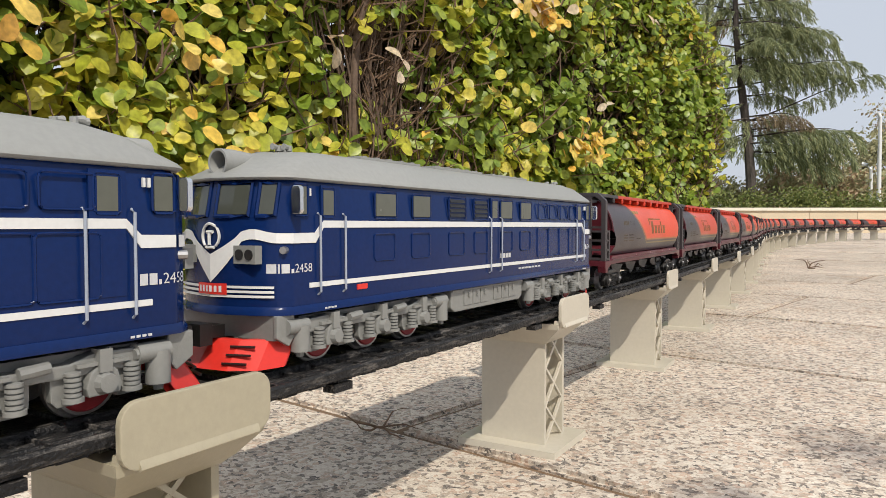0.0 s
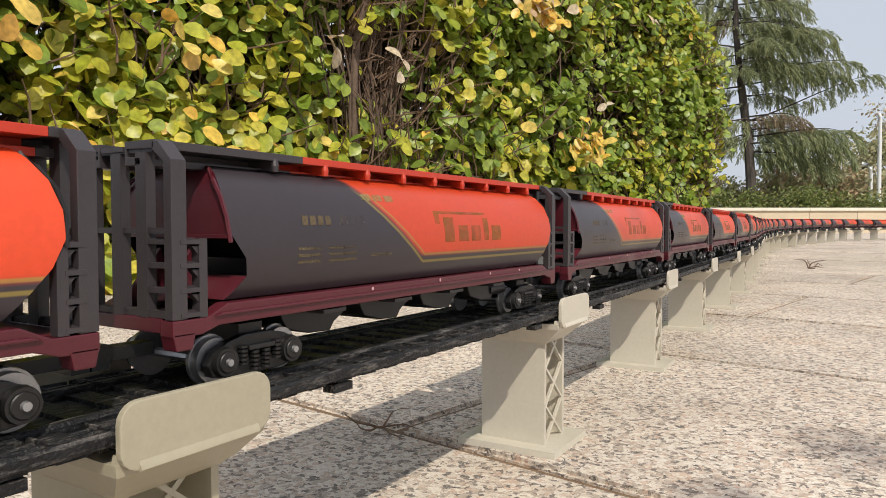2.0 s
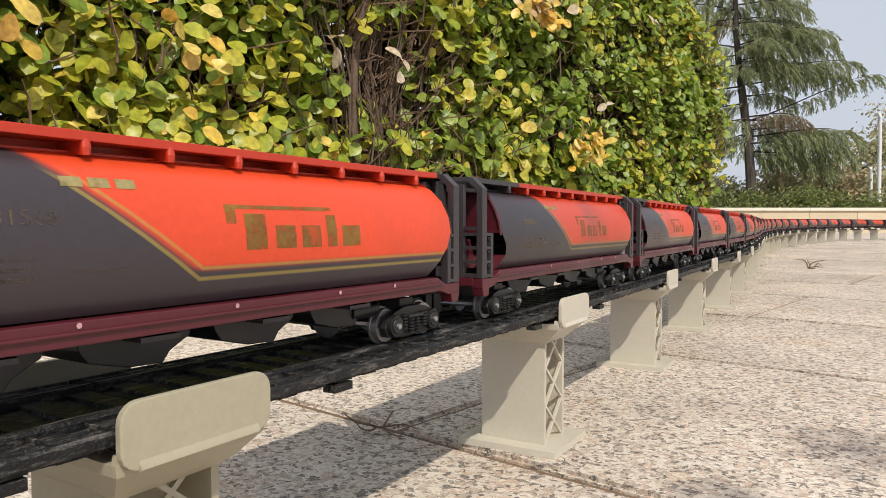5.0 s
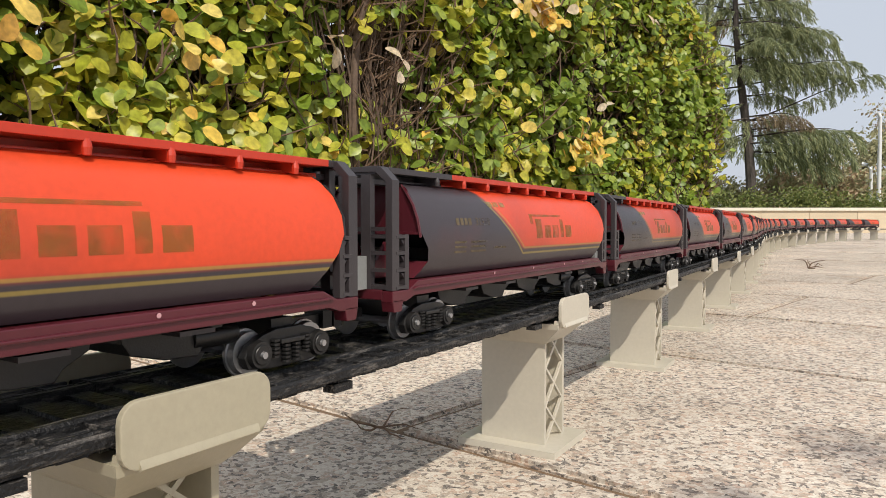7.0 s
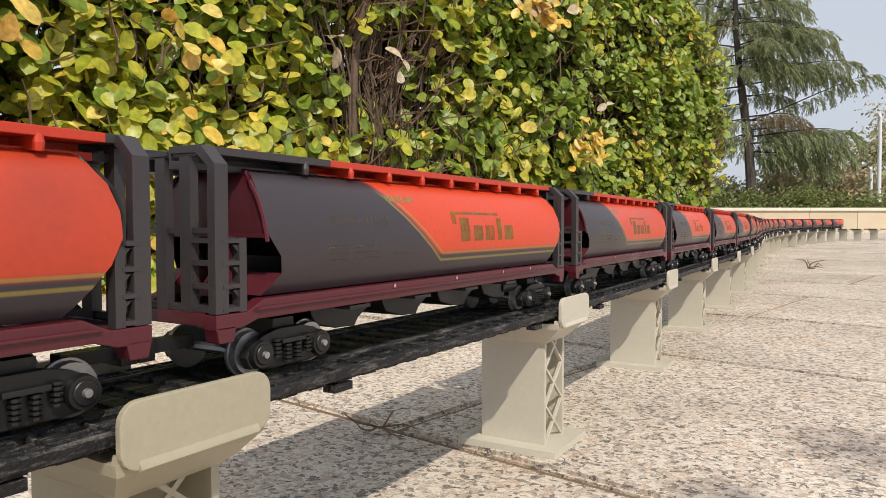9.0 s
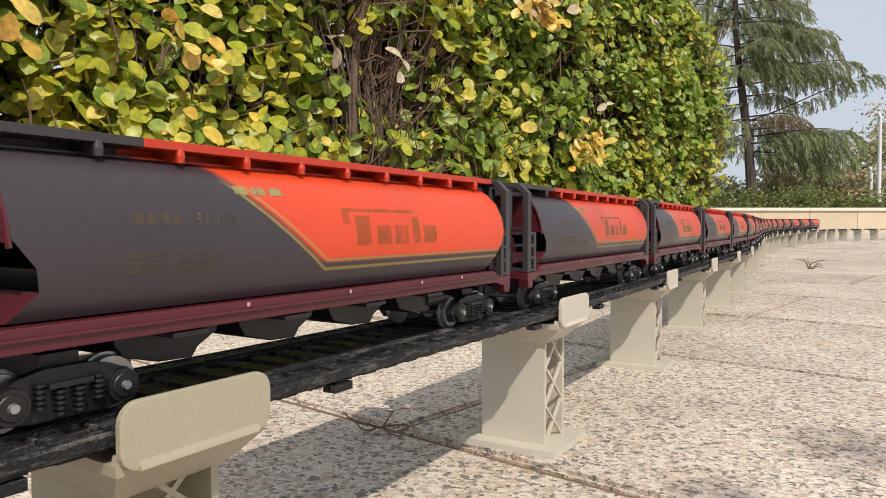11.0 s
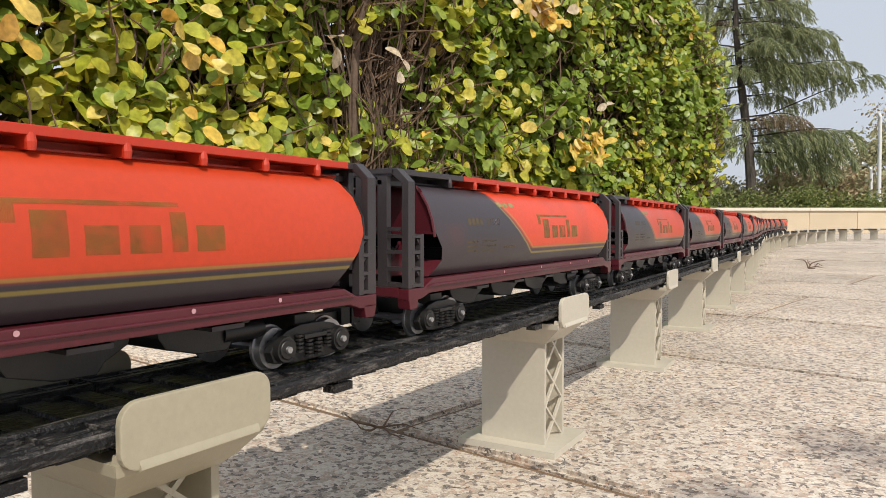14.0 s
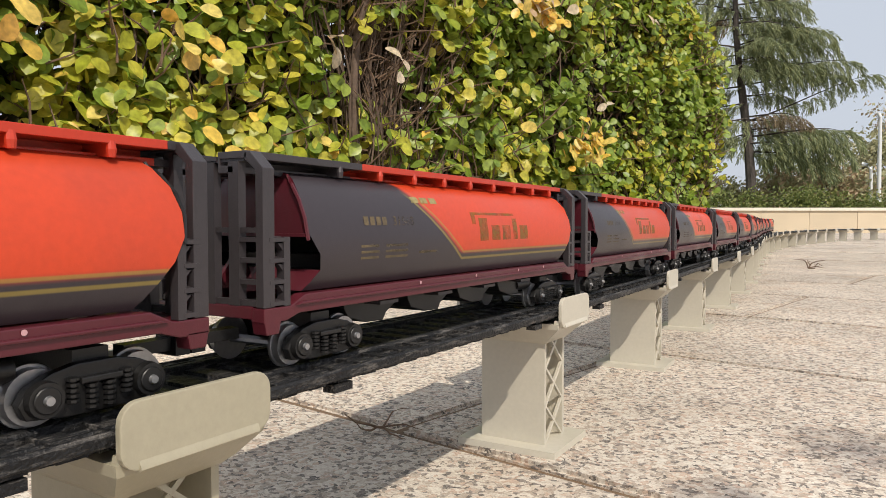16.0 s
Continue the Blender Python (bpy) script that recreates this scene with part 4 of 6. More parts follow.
def build_piers():
    pier = tagged(new("bridge_pier"), "ivory plastic toy bridge pier with latticed sides and upright guards", "toy pier", "piers under the track")
    bm = bmesh.new()
    box(bm, -0.237, 0.237, -0.200, 0.200, 0.0, 0.030, 0.003)
    part("base_plate", bm, M["pier"], pier, bevel=0.014)
    bm = bmesh.new()  # two end walls and the hollow between them
    for o in (-1, 1):
        box(bm, -0.155, 0.155, min(o * 0.118, o * 0.098), max(o * 0.118, o * 0.098), 0.027, 0.545)
    part("end_wall", bm, M["pier"], pier, bevel=0.003)
    bm = bmesh.new()
    box(bm, -0.02, 0.02, -0.098, 0.098, 0.032, 0.53)
    part("web", bm, M["pier"], pier)
    for o in (-1, 1):
        bm = bmesh.new()
        x = o * 0.148
        for z0, z1 in ((0.03, 0.20), (0.20, 0.37), (0.37, 0.54)):
            for a, b in ((-0.098, 0.098), (0.098, -0.098)):
                tube(bm, [(x, a, z0), (x, b, z1)], 0.0085, 4)
        part("lattice", bm, M["pier"], pier, "crossed lattice bars")
    bm = bmesh.new()  # flared cap
    layers = [(0.158, 0.122, 0.480), (0.182, 0.142, 0.500), (0.236, 0.172, 0.553), (0.240, 0.176, 0.577)]
    rings = [[bm.verts.new(v) for v in ((-a, -b, z), (a, -b, z), (a, b, z), (-a, b, z))] for a, b, z in layers]
    for r0, r1 in zip(rings, rings[1:]):
        for i in range(4):
            bm.faces.new((r0[i], r0[(i + 1) % 4], r1[(i + 1) % 4], r1[i]))
    bm.faces.new(rings[0][::-1])
    bm.faces.new(rings[-1])
    part("cap", bm, M["pier"], pier, bevel=0.004)
    bm = bmesh.new()
    box(bm, -0.150, 0.150, -0.150, 0.150, 0.574, 0.6005)
    part("bearing_pad", bm, M["pier"], pier, bevel=0.003)
    for o in (-1, 1):
        bm = bmesh.new()
        prism(bm, rounded(0.352, 0.127, 0.040, 0.0, 0.6255), "x", min(o * 0.240, o * 0.256), max(o * 0.240, o * 0.256))
        guard = part("guard", bm, M["pier"], pier, "rounded upright guard plate", bevel=0.003)
        bm = bmesh.new()  # the foot rolls outwards and back under the plate
        prism(bm, [(o * 0.2545, 0.586), (o * 0.2575, 0.574), (o * 0.2615, 0.567), (o * 0.2615, 0.563), (o * 0.2565, 0.5590), (o * 0.246, 0.5588)], "y", -0.140, 0.140)
        part("rolled_foot", bm, M["pier"], guard, smooth=True)
        bm = bmesh.new()  # small stop beside the plate that holds the track
        for y in (-0.158, 0.158):
            box(bm, *sorted((o * 0.218, o * 0.240)), y - 0.012, y + 0.012, 0.576, 0.592, 0.002)
        part("track_stop", bm, M["pier"], pier)
    rng = random.Random(3)
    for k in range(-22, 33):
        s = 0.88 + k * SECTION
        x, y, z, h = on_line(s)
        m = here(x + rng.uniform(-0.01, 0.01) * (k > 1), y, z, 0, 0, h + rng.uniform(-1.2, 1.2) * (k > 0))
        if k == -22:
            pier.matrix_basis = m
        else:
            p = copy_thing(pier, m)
            if k == 0:  # yellower plastic, darkened further to stand in for the shade on it
                tagged(p, "yellowish toy bridge pier, darkened in colour for its shade, with latticed sides and upright guards", "toy pier", "piers under the track")
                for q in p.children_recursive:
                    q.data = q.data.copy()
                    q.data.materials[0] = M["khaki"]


# ---- the train ----
CAR_LONG, CAR_PITCH, SPEED = 1.935, 2.085, 2.365
TANK = ((0.0, 0.490), (0.06, 0.4895), (0.105, 0.484), (0.138, 0.466), (0.167, 0.428), (0.186, 0.378), (0.195, 0.330), (0.196, 0.280), (0.190, 0.240), (0.178, 0.210), (0.165, 0.190))


def tank_x(z):
    zs = [b for a, b in TANK][::-1]
    return float(np.interp(z, zs, [a for a, b in TANK][::-1]))


def tank_end(z, end=-1):
    """How far the tank's end stands in from the end of the car, at a height."""
    if end > 0:
        return float(np.interp(z, (0.19, 0.235, 0.30, 0.35, 0.42, 0.49), (0.158, 0.120, 0.066, 0.053, 0.066, 0.105)))
    return float(np.interp(z, (0.19, 0.255, 0.308, 0.312, 0.45, 0.49), (0.15, 0.205, 0.165, 0.150, 0.140, 0.165)))


def decal(bm, y0, y1, z0, z1, side=1, out=0.0010, n=4):
    a, b = [], []
    for k in range(n + 1):
        z = z0 + (z1 - z0) * k / n
        x = side * (tank_x(z) + out)
        a.append(bm.verts.new((x, y0, z)))
        b.append(bm.verts.new((x, y1, z)))
    for k in range(n):
        bm.faces.new((a[k], b[k], b[k + 1], a[k + 1]) if side > 0 else (a[k], a[k + 1], b[k + 1], b[k]))


def tank_text(text, y0, z0, size, side):
    """Characters bent onto the tank side, reading from front to rear."""
    cu = bpy.data.curves.new("text", "FONT")
    cu.body, cu.size = text, size
    tmp = new("text", cu)
    bpy.context.view_layer.update()
    me = bpy.data.meshes.new_from_object(tmp.evaluated_get(bpy.context.evaluated_depsgraph_get()))
    bm = bmesh.new()
    bm.from_mesh(me)
    bpy.data.objects.remove(tmp)
    bpy.data.meshes.remove(me)
    for v in bm.verts:
        z = z0 + v.co.y
        v.co = Vector((side * (tank_x(z) + 0.0016), y0 + side * v.co.x * 1.15, z))
    return bm


def flat_text(text, x, y0, z0, size, side):
    """Characters laid on an upright side."""
    cu = bpy.data.curves.new("text", "FONT")
    cu.body, cu.size = text, size
    tmp = new("text", cu)
    bpy.context.view_layer.update()
    me = bpy.data.meshes.new_from_object(tmp.evaluated_get(bpy.context.evaluated_depsgraph_get()))
    bm = bmesh.new()
    bm.from_mesh(me)
    bpy.data.objects.remove(tmp)
    bpy.data.meshes.remove(me)
    for v in bm.verts:
        v.co = Vector((x, y0 + side * v.co.x, z0 + v.co.y))
    return bm


def build_truck(parent, y):
    truck = bmesh.new()
    for o in (-1, 1):
        x0, x1 = sorted((o * 0.128, o * 0.152))
        prism(truck, [(-0.128, 0.020), (-0.141, 0.048), (-0.126, 0.074), (-0.085, 0.094), (-0.04, 0.104), (0.04, 0.104), (0.085, 0.094), (0.126, 0.074), (0.141, 0.048), (0.128, 0.020), (0.095, 0.016), (0.060, 0.012), (-0.060, 0.012), (-0.095, 0.016)], "x", x0, x1)
    box(truck, -0.128, 0.128, -0.035, 0.035, 0.05, 0.125)
    t = part("truck", truck, M["black"], parent, "black sprung truck frame", at=(0, y, 0), bevel=0.003)
    first = None
    for o in (-1, 1):
        for a, z0, long in ((-0.052, 0.036, 1.0), (-0.017, 0.020, 0.9), (0.017, 0.020, 0.9), (0.052, 0.036, 1.0)):
            m = here(o * 0.158, a, z0)
            if first is None:
                sp = bmesh.new()
                lathe = []
                for k in range(5):
                    z = 0.048 * (k + 0.5) / 5
                    lathe += [(z - 0.0042, 0.0055), (z - 0.0026, 0.0115), (z + 0.0026, 0.0115), (z + 0.0042, 0.0055)]
                tube(sp, [(0, 0, z) for z, r in lathe], [r for z, r in lathe], 8)
                first = part("spring", sp, M["black"], t, smooth=True)
                first.matrix_basis = m
            else:
                share(first, t, m)
        bar = bmesh.new()
        prism(bar, [(-0.040, 0.069), (0.040, 0.069), (0.040, 0.080), (-0.040, 0.080)], "x", *sorted((o * 0.150, o * 0.168)))
        part("spring_plank", bar, M["black"], t, bevel=0.002)
    box_one = end_one = None
    for o in (-1, 1):
        for a in (-0.100, 0.100):
            m = here(0, a, 0.052, 0, 0, 0 if o > 0 else 180)
            if box_one is None:
                bx = bmesh.new()
                disc(bx, 0, 0, 0.150, 0.166, 0.034, 0.031, 16)
                disc(bx, 0, 0, 0.168, 0.170, 0.024, 0.022, 14)
                box_one = part("axle_box", bx, M["black"], t, smooth=True)
                en = bmesh.new()
                disc(en, 0, 0, 0.168, 0.177, 0.010, 0.008, 10)
                end_one = part("axle_end", en, M["steel"], t, "bright steel axle end", smooth=True)
                box_one.matrix_basis = end_one.matrix_basis = m
            else:
                share(box_one, t, m)
                share(end_one, t, m)
    for a in (-0.100, 0.100):
        w = bmesh.new()
        for o in (-1, 1):
            disc(w, 0, 0, o * 0.098, o * 0.105, 0.058, 0.057, 24)
            disc(w, 0, 0, o * 0.105, o * 0.124, 0.052, 0.050, 24)
            disc(w, 0, 0, o * 0.124, o * 0.128, 0.026, 0.022, 14)
        tube(w, [(-0.13, 0, 0), (0.13, 0, 0)], 0.012, 8)
        part("wheelset", w, M["steel"], t, "worn steel wheelset", at=(0, a, 0.052), smooth=True)


def build_hopper():
    """One covered hopper; its origin lies on the rail head under its middle, the front end at -y."""
    car = tagged(new("hopper_car"), "toy covered hopper car, charcoal and orange-red tank on maroon frame", "toy hopper car", "hopper cars of the train")
    h = CAR_LONG / 2

    def mirror_pair(fn):
        for sy in (-1, 1):
            for sx in (-1, 1):
                fn(sx, sy)

    # tank
    bm = bmesh.new()
    ring = [(a, b) for a, b in TANK]
    full = [(-a, b) for a, b in ring[:0:-1]] + ring
    ny = 12
    cols = []
    for x, z in full:
        y0, y1 = -h + tank_end(z), h - tank_end(z, 1)
        cols.append([bm.verts.new((x, y0 + (y1 - y0) * k / ny, z)) for k in range(ny + 1)])
    for c0, c1 in zip(cols, cols[1:]):
        for k in range(ny):
            bm.faces.new((c0[k], c0[k + 1], c1[k + 1], c1[k]))
    part("tank", bm, M["tank"], car, "charcoal tank sprayed orange-red towards the rear", smooth=True)
    for sy in (-1, 1):  # end plates: upright above, sloping sheet below
        bm = bmesh.new()
        m = len(ring)
        lft = [bm.verts.new((-a * 0.998, sy * (h - tank_end(b, sy)), b)) for a, b in ring[1:]]
        rgt = [bm.verts.new((a * 0.998, sy * (h - tank_end(b, sy)), b)) for a, b in ring[1:]]
        for k in range(m - 2):
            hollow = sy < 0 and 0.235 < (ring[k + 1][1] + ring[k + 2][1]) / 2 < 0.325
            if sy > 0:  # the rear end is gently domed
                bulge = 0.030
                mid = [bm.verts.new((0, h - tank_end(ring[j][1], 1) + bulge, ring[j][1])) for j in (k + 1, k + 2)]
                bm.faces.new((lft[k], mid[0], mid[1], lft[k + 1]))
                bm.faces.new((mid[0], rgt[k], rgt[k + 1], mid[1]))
            elif hollow:  # pocket under the shelf, its shade put in as black
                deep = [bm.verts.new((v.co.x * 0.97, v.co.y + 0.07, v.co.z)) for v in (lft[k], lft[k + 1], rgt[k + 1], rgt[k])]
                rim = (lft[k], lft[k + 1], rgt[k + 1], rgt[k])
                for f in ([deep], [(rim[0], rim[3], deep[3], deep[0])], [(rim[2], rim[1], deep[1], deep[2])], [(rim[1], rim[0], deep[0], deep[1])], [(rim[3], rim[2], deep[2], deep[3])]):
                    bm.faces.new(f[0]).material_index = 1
            else:
                bm.faces.new((lft[k], lft[k + 1], rgt[k + 1], rgt[k]))
        bm.faces.new((lft[0], rgt[0], bm.verts.new((0, sy * (h - tank_end(0.489, sy)), 0.489))))
        if sy > 0:
            bmesh.ops.remove_doubles(bm, verts=bm.verts, dist=0.0005)
        bmesh.ops.recalc_face_normals(bm, faces=bm.faces)
        part("end_plate", bm, [M["maroon"], M["black"]] if sy < 0 else M["tank"], car, "maroon sloping end sheet, the shade in its pocket coloured black" if sy < 0 else "domed orange-red end over a dark slope", smooth=True)
        bm = bmesh.new()  # ridge round the plate, stiffeners
        tube(bm, [(sx * tank_x(z) * 0.99, sy * (h - tank_end(z, sy) + 0.004), z) for sx, z in [(1, 0.315), (1, 0.37), (1, 0.415), (1, 0.452), (1, 0.476)]], 0.005, 5)
        tube(bm, [(-tank_x(z) * 0.99, sy * (h - tank_end(z, sy) + 0.004), z) for z in (0.315, 0.37, 0.415, 0.452, 0.476)], 0.005, 5)
        if sy < 0:
            box(bm, -0.188, 0.188, sy * (h - 0.150) - 0.012, sy * (h - 0.150) + 0.012, 0.324, 0.332)
        for x in (-0.055, 0.055):
            prism(bm, [(sy * (h - 0.15), 0.30), (sy * (h - 0.06), 0.19), (sy * (h - 0.20), 0.19)], "x", x - 0.006, x + 0.006)
        part("stiffener", bm, M["maroon"] if sy < 0 else M["black"], car)
    # sill: side beams with a lowered end
    for sx in (-1, 1):
        bm = bmesh.new()
        x0, x1 = sorted((sx * 0.155, sx * 0.193))
        prism(bm, [(-h, 0.128), (-h + 0.07, 0.128), (-h + 0.115, 0.142), (h - 0.115, 0.142), (h - 0.07, 0.128), (h, 0.128), (h, 0.162), (h - 0.085, 0.162), (h - 0.135, 0.186), (-h + 0.135, 0.186), (-h + 0.085, 0.162), (-h, 0.162)], "x", x0, x1)
        x2, x3 = sorted((sx * 0.190, sx * 0.200))
        prism(bm, [(-h + 0.10, 0.162), (h - 0.10, 0.162), (h - 0.12, 0.169), (-h + 0.12, 0.169)], "x", x2, x3)
        part("side_sill", bm, M["maroon"], car, bevel=0.003)
        for y in (-0.33, 0.02, 0.36, 0.60):
            bm = bmesh.new()
            tube(bm, [(sx * 0.195, y, 0.178), (sx * 0.1945, y, 0.178)], 0.0055, 8)
            part("rivet", bm, M["chip"], car, smooth=True)
    for sy in (-1, 1):
        bm = bmesh.new()
        y0, y1 = sorted((sy * (h - 0.02), sy * h))
        box(bm, -0.155, 0.155, y0, y1, 0.135, 0.165)
        y0, y1 = sorted((sy * (h - 0.12), sy * (h - 0.02)))
        box(bm, -0.155, 0.155, y0, y1, 0.150, 0.163)
        for sx in (-1, 1):
            x0, x1 = sorted((sx * 0.150, sx * 0.193))
            y0, y1 = sorted((sy * (h - 0.055), sy * h))
            prism(bm, [(y0, 0.136), (y1, 0.136), (y1 - 0.008, 0.10), (y0 + 0.008, 0.10)], "x", x0, x1)
        part("end_sill", bm, M["maroon"], car, "maroon end sill with stirrup blocks", bevel=0.003)
    bm = bmesh.new()
    box(bm, -0.05, 0.05, -h + 0.08, h - 0.08, 0.122, 0.158)
    part("centre_sill", bm, M["black"], car)
    for c in (0.51, 0.82, 1.13, 1.44):  # discharge hoppers, steeper towards the front
        y = c - h
        bm = bmesh.new()
        prism(bm, [(y - 0.148, 0.150), (y - 0.140, 0.118), (y - 0.122, 0.092), (y - 0.042, 0.071), (y + 0.038, 0.068), (y + 0.054, 0.090), (y + 0.103, 0.117), (y + 0.112, 0.150)], "x", -0.118, 0.118)
        outlet = part("hopper_outlet", bm, M["black"], car, "black discharge hopper", bevel=0.003)
        for sx in (-1, 1):  # slide gate handle bar
            bm = bmesh.new()
            x0, x1 = sorted((sx * 0.118, sx * 0.176))
            box(bm, x0, x1, y - 0.052, y + 0.036, 0.126, 0.136)
            part("gate_bar", bm, M["darkgrey"], outlet, "worn grey gate bar", bevel=0.002)
    for sx in (-1, 1):  # air tank and pipes slung behind the last hopper
        bm = bmesh.new()
        tube(bm, [(sx * 0.10, 0.50, 0.105), (sx * 0.10, 0.62, 0.105)], 0.026, 12)
        part("air_tank", bm, M["black"], car, smooth=True)
    # end frames and ladders
    for sy in (-1, 1):
        def yy(a, b):
            return sorted((sy * (h - a), sy * (h - b)))
        bm = bmesh.new()
        for x in (-0.085, 0.012, 0.096):
            w = 0.017
            y0, y1 = yy(0.0, 0.022)
            box(bm, x - w, x + w, y0, y1, 0.165, 0.50)
        y0, y1 = yy(0.004, 0.018)
        box(bm, -0.166, 0.166, y0, y1, 0.335, 0.347)
        box(bm, -0.166, 0.166, y0, y1, 0.166, 0.180)
        box(bm, -0.130, 0.130, y0, y1, 0.500, 0.512)
        part("end_frame", bm, M["darkgrey"], car, "charcoal end frame of upright bars", bevel=0.002)
        for sx in (-1, 1):
            # corner post with canted head
            bm = bmesh.new()
            x0, x1 = sorted((sx * 0.168, sx * 0.192))
            y0, y1 = yy(0.0, 0.036)
            prism(bm, [(sx * 0.168, 0.163), (sx * 0.192, 0.163), (sx * 0.192, 0.482), (sx * 0.150, 0.522), (sx * 0.132, 0.520), (sx * 0.132, 0.505), (sx * 0.168, 0.478)], "y", y0, y1)
            ladder = part("ladder", bm, M["darkgrey"], car, "charcoal corner post with ladder rungs", bevel=0.002)
            back = 0.085 if sy < 0 else 0.074
            bm = bmesh.new()
            y2, y3 = yy(back - 0.020, back)
            box(bm, x0, x1, y2, y3, 0.163, 0.325)
            part("upright", bm, M["darkgrey"], ladder, bevel=0.002)
            for z in (0.166, 0.216, 0.266, 0.314):
                bm = bmesh.new()
                ya, yb = yy(0.02, back - 0.015)
                prism(bm, [(x0, z - 0.004), (x1 + 0.001, z), (x1 + 0.001, z + 0.009), (x0, z + 0.013)], "y", ya, yb)
                for yb2, k in ((ya, 1), (yb, -1)):  # gussets under the step
                    if z > 0.2:
                        prism(bm, [(yb2, z - 0.004), (yb2 + k * 0.020, z - 0.004), (yb2, z - 0.026)], "x", x0 + 0.004, x1 - 0.004)
                part("rung", bm, M["darkgrey"], ladder)
                bm = bmesh.new()
                xa, xb = sorted((sx * 0.100, sx * 0.172))
                ya, yb = yy(0.002, 0.021)
                box(bm, xa, xb, ya, yb, z, z + 0.011)
                part("rung", bm, M["darkgrey"], ladder)
    # running board on brackets: dark over the front, red over the rear
    cut = -0.543
    for name, mat, y0, y1 in (("running_board", M["darkgrey"], -h + 0.0, cut), ("running_board", M["redrail"], cut, h - 0.055), ("running_board", M["darkgrey"], h - 0.055, h)):
        text = "charcoal roof walkway" if mat is M["darkgrey"] else "orange-red roof walkway"
        for sx in (-1, 1):
            bm = bmesh.new()
            prism(bm, [(sx * 0.044, 0.474), (sx * 0.096, 0.474), (sx * 0.096, 0.490), (sx * 0.050, 0.492), (sx * 0.050, 0.508), (sx * 0.140, 0.506), (sx * 0.140, 0.524), (sx * 0.044, 0.524)], "y", y0, y1)
            part(name, bm, mat, car, text, bevel=0.0015)
        bm = bmesh.new()
        box(bm, -0.038, 0.038, y0, y1, 0.504, 0.514)
        part("walkway_plank", bm, mat, car, text)
    for k in range(9):
        y = -h + 0.332 + k * 0.1785
        bm = bmesh.new()
        for sx in (-1, 1):
            prism(bm, [(sx * 0.048, 0.482), (sx * 0.133, 0.482), (sx * 0.138, 0.510), (sx * 0.048, 0.510)], "y", y - 0.006, y + 0.006)
            tube(bm, [(sx * 0.134, y, 0.510), (sx * 0.136, y, 0.494), (sx * 0.136, y, 0.480)], [0.008, 0.010, 0.008], 10)
        box(bm, -0.046, 0.046, y - 0.006, y + 0.006, 0.496, 0.504)
        part("bracket", bm, M["darkgrey"] if y < cut else M["redrail"], car)
    # printed marks
    for side in (-1, 1):
        bm = bmesh.new()
        y0 = -0.004 if side > 0 else -0.485
        for a, b, z0, z1 in ((0.0, 0.34, 0.388, 0.397), (0.0, 0.028, 0.356, 0.388), (0.050, 0.112, 0.298, 0.378), (0.140, 0.205, 0.299, 0.352), (0.225, 0.292, 0.299, 0.352), (0.315, 0.352, 0.299, 0.378), (0.374, 0.445, 0.299, 0.352)):
            decal(bm, y0 + a, y0 + b, z0, z1, side)
        part("name_print", bm, M["gold"], car, "faded gold block print")
        bm = bmesh.new()
        y1 = -0.600 if side > 0 else 0.30
        for k in range(4):
            decal(bm, y1 + 0.028 * k, y1 + 0.028 * k + 0.020, 0.352, 0.376, side)
        for r in range(3):
            for a, b in ((0.0, 0.06), (0.11, 0.15), (0.165, 0.20)):
                decal(bm, y1 + a - 0.02, y1 + b, 0.292 - 0.016 * r, 0.299 - 0.016 * r, side)
        decal(bm, y1 + 0.26, y1 + 0.36, 0.268, 0.275, side)
        part("small_print", bm, M["faint"], car, "worn print on the charcoal paint")
        part("number_print", tank_text("31568", y1 + (0.132 if side > 0 else 0.30), 0.352, 0.038, side), M["faint"], car, "worn gold running number")
        bm = bmesh.new()
        for k in range(3):
            decal(bm, -0.345 + 0.052 * k, -0.345 + 0.052 * k + 0.040, 0.420, 0.438, side)
        part("badge_print", bm, M["badge"], car, "small pale yellow blocks")
    for y in (-h + 0.258, h - 0.2175):
        build_truck(car, y)
    for sy in (-1, 1):
        bm = bmesh.new()
        y0, y1 = sorted((sy * (h - 0.08), sy * (h + 0.055)))
        box(bm, -0.02, 0.02, y0, y1, 0.070, 0.098)
        y0, y1 = sorted((sy * (h + 0.035), sy * (h + 0.073)))
        box(bm, -0.036, 0.036, y0, y1, 0.058, 0.108)
        part("coupler", bm, M["black"], car, bevel=0.005)
    return car


def build_gear_box(parent):
    """Silver-grey control box that some cars carry on the front platform, with a hooked bracket."""
    h = CAR_LONG / 2
    bm = bmesh.new()
    box(bm, -0.02, 0.10, -h - 0.055, -h + 0.0, 0.165, 0.262)
    b = part("control_box", bm, M["box"], parent, "silver-grey control box", bevel=0.006)
    bm = bmesh.new()
    for x, z in ((0.005, 0.235), (0.03, 0.235), (0.055, 0.235), (0.005, 0.205), (0.03, 0.205), (0.055, 0.205)):
        box(bm, x, x + 0.014, -h - 0.0575, -h - 0.055, z - 0.012, z + 0.010)
    part("mark", bm, M["grey"], b, "raised unreadable marks")
    bm = bmesh.new()
    prism(bm, [(-h - 0.02, 0.150), (-h - 0.06, 0.135), (-h - 0.085, 0.110), (-h - 0.10, 0.110), (-h - 0.075, 0.142), (-h - 0.02, 0.163)], "x", 0.0, 0.05)
    part("bracket", bm, M["darkgrey"], b)


# ---- locomotive: origin on the rail head under its middle, cab one at -y ----
LOCO_LONG = 2.22
NOSE = ((0.0, 0.0), (0.055, 0.010), (0.118, 0.027), (0.168, 0.054), (0.187, 0.086))  # x, set back from the tip


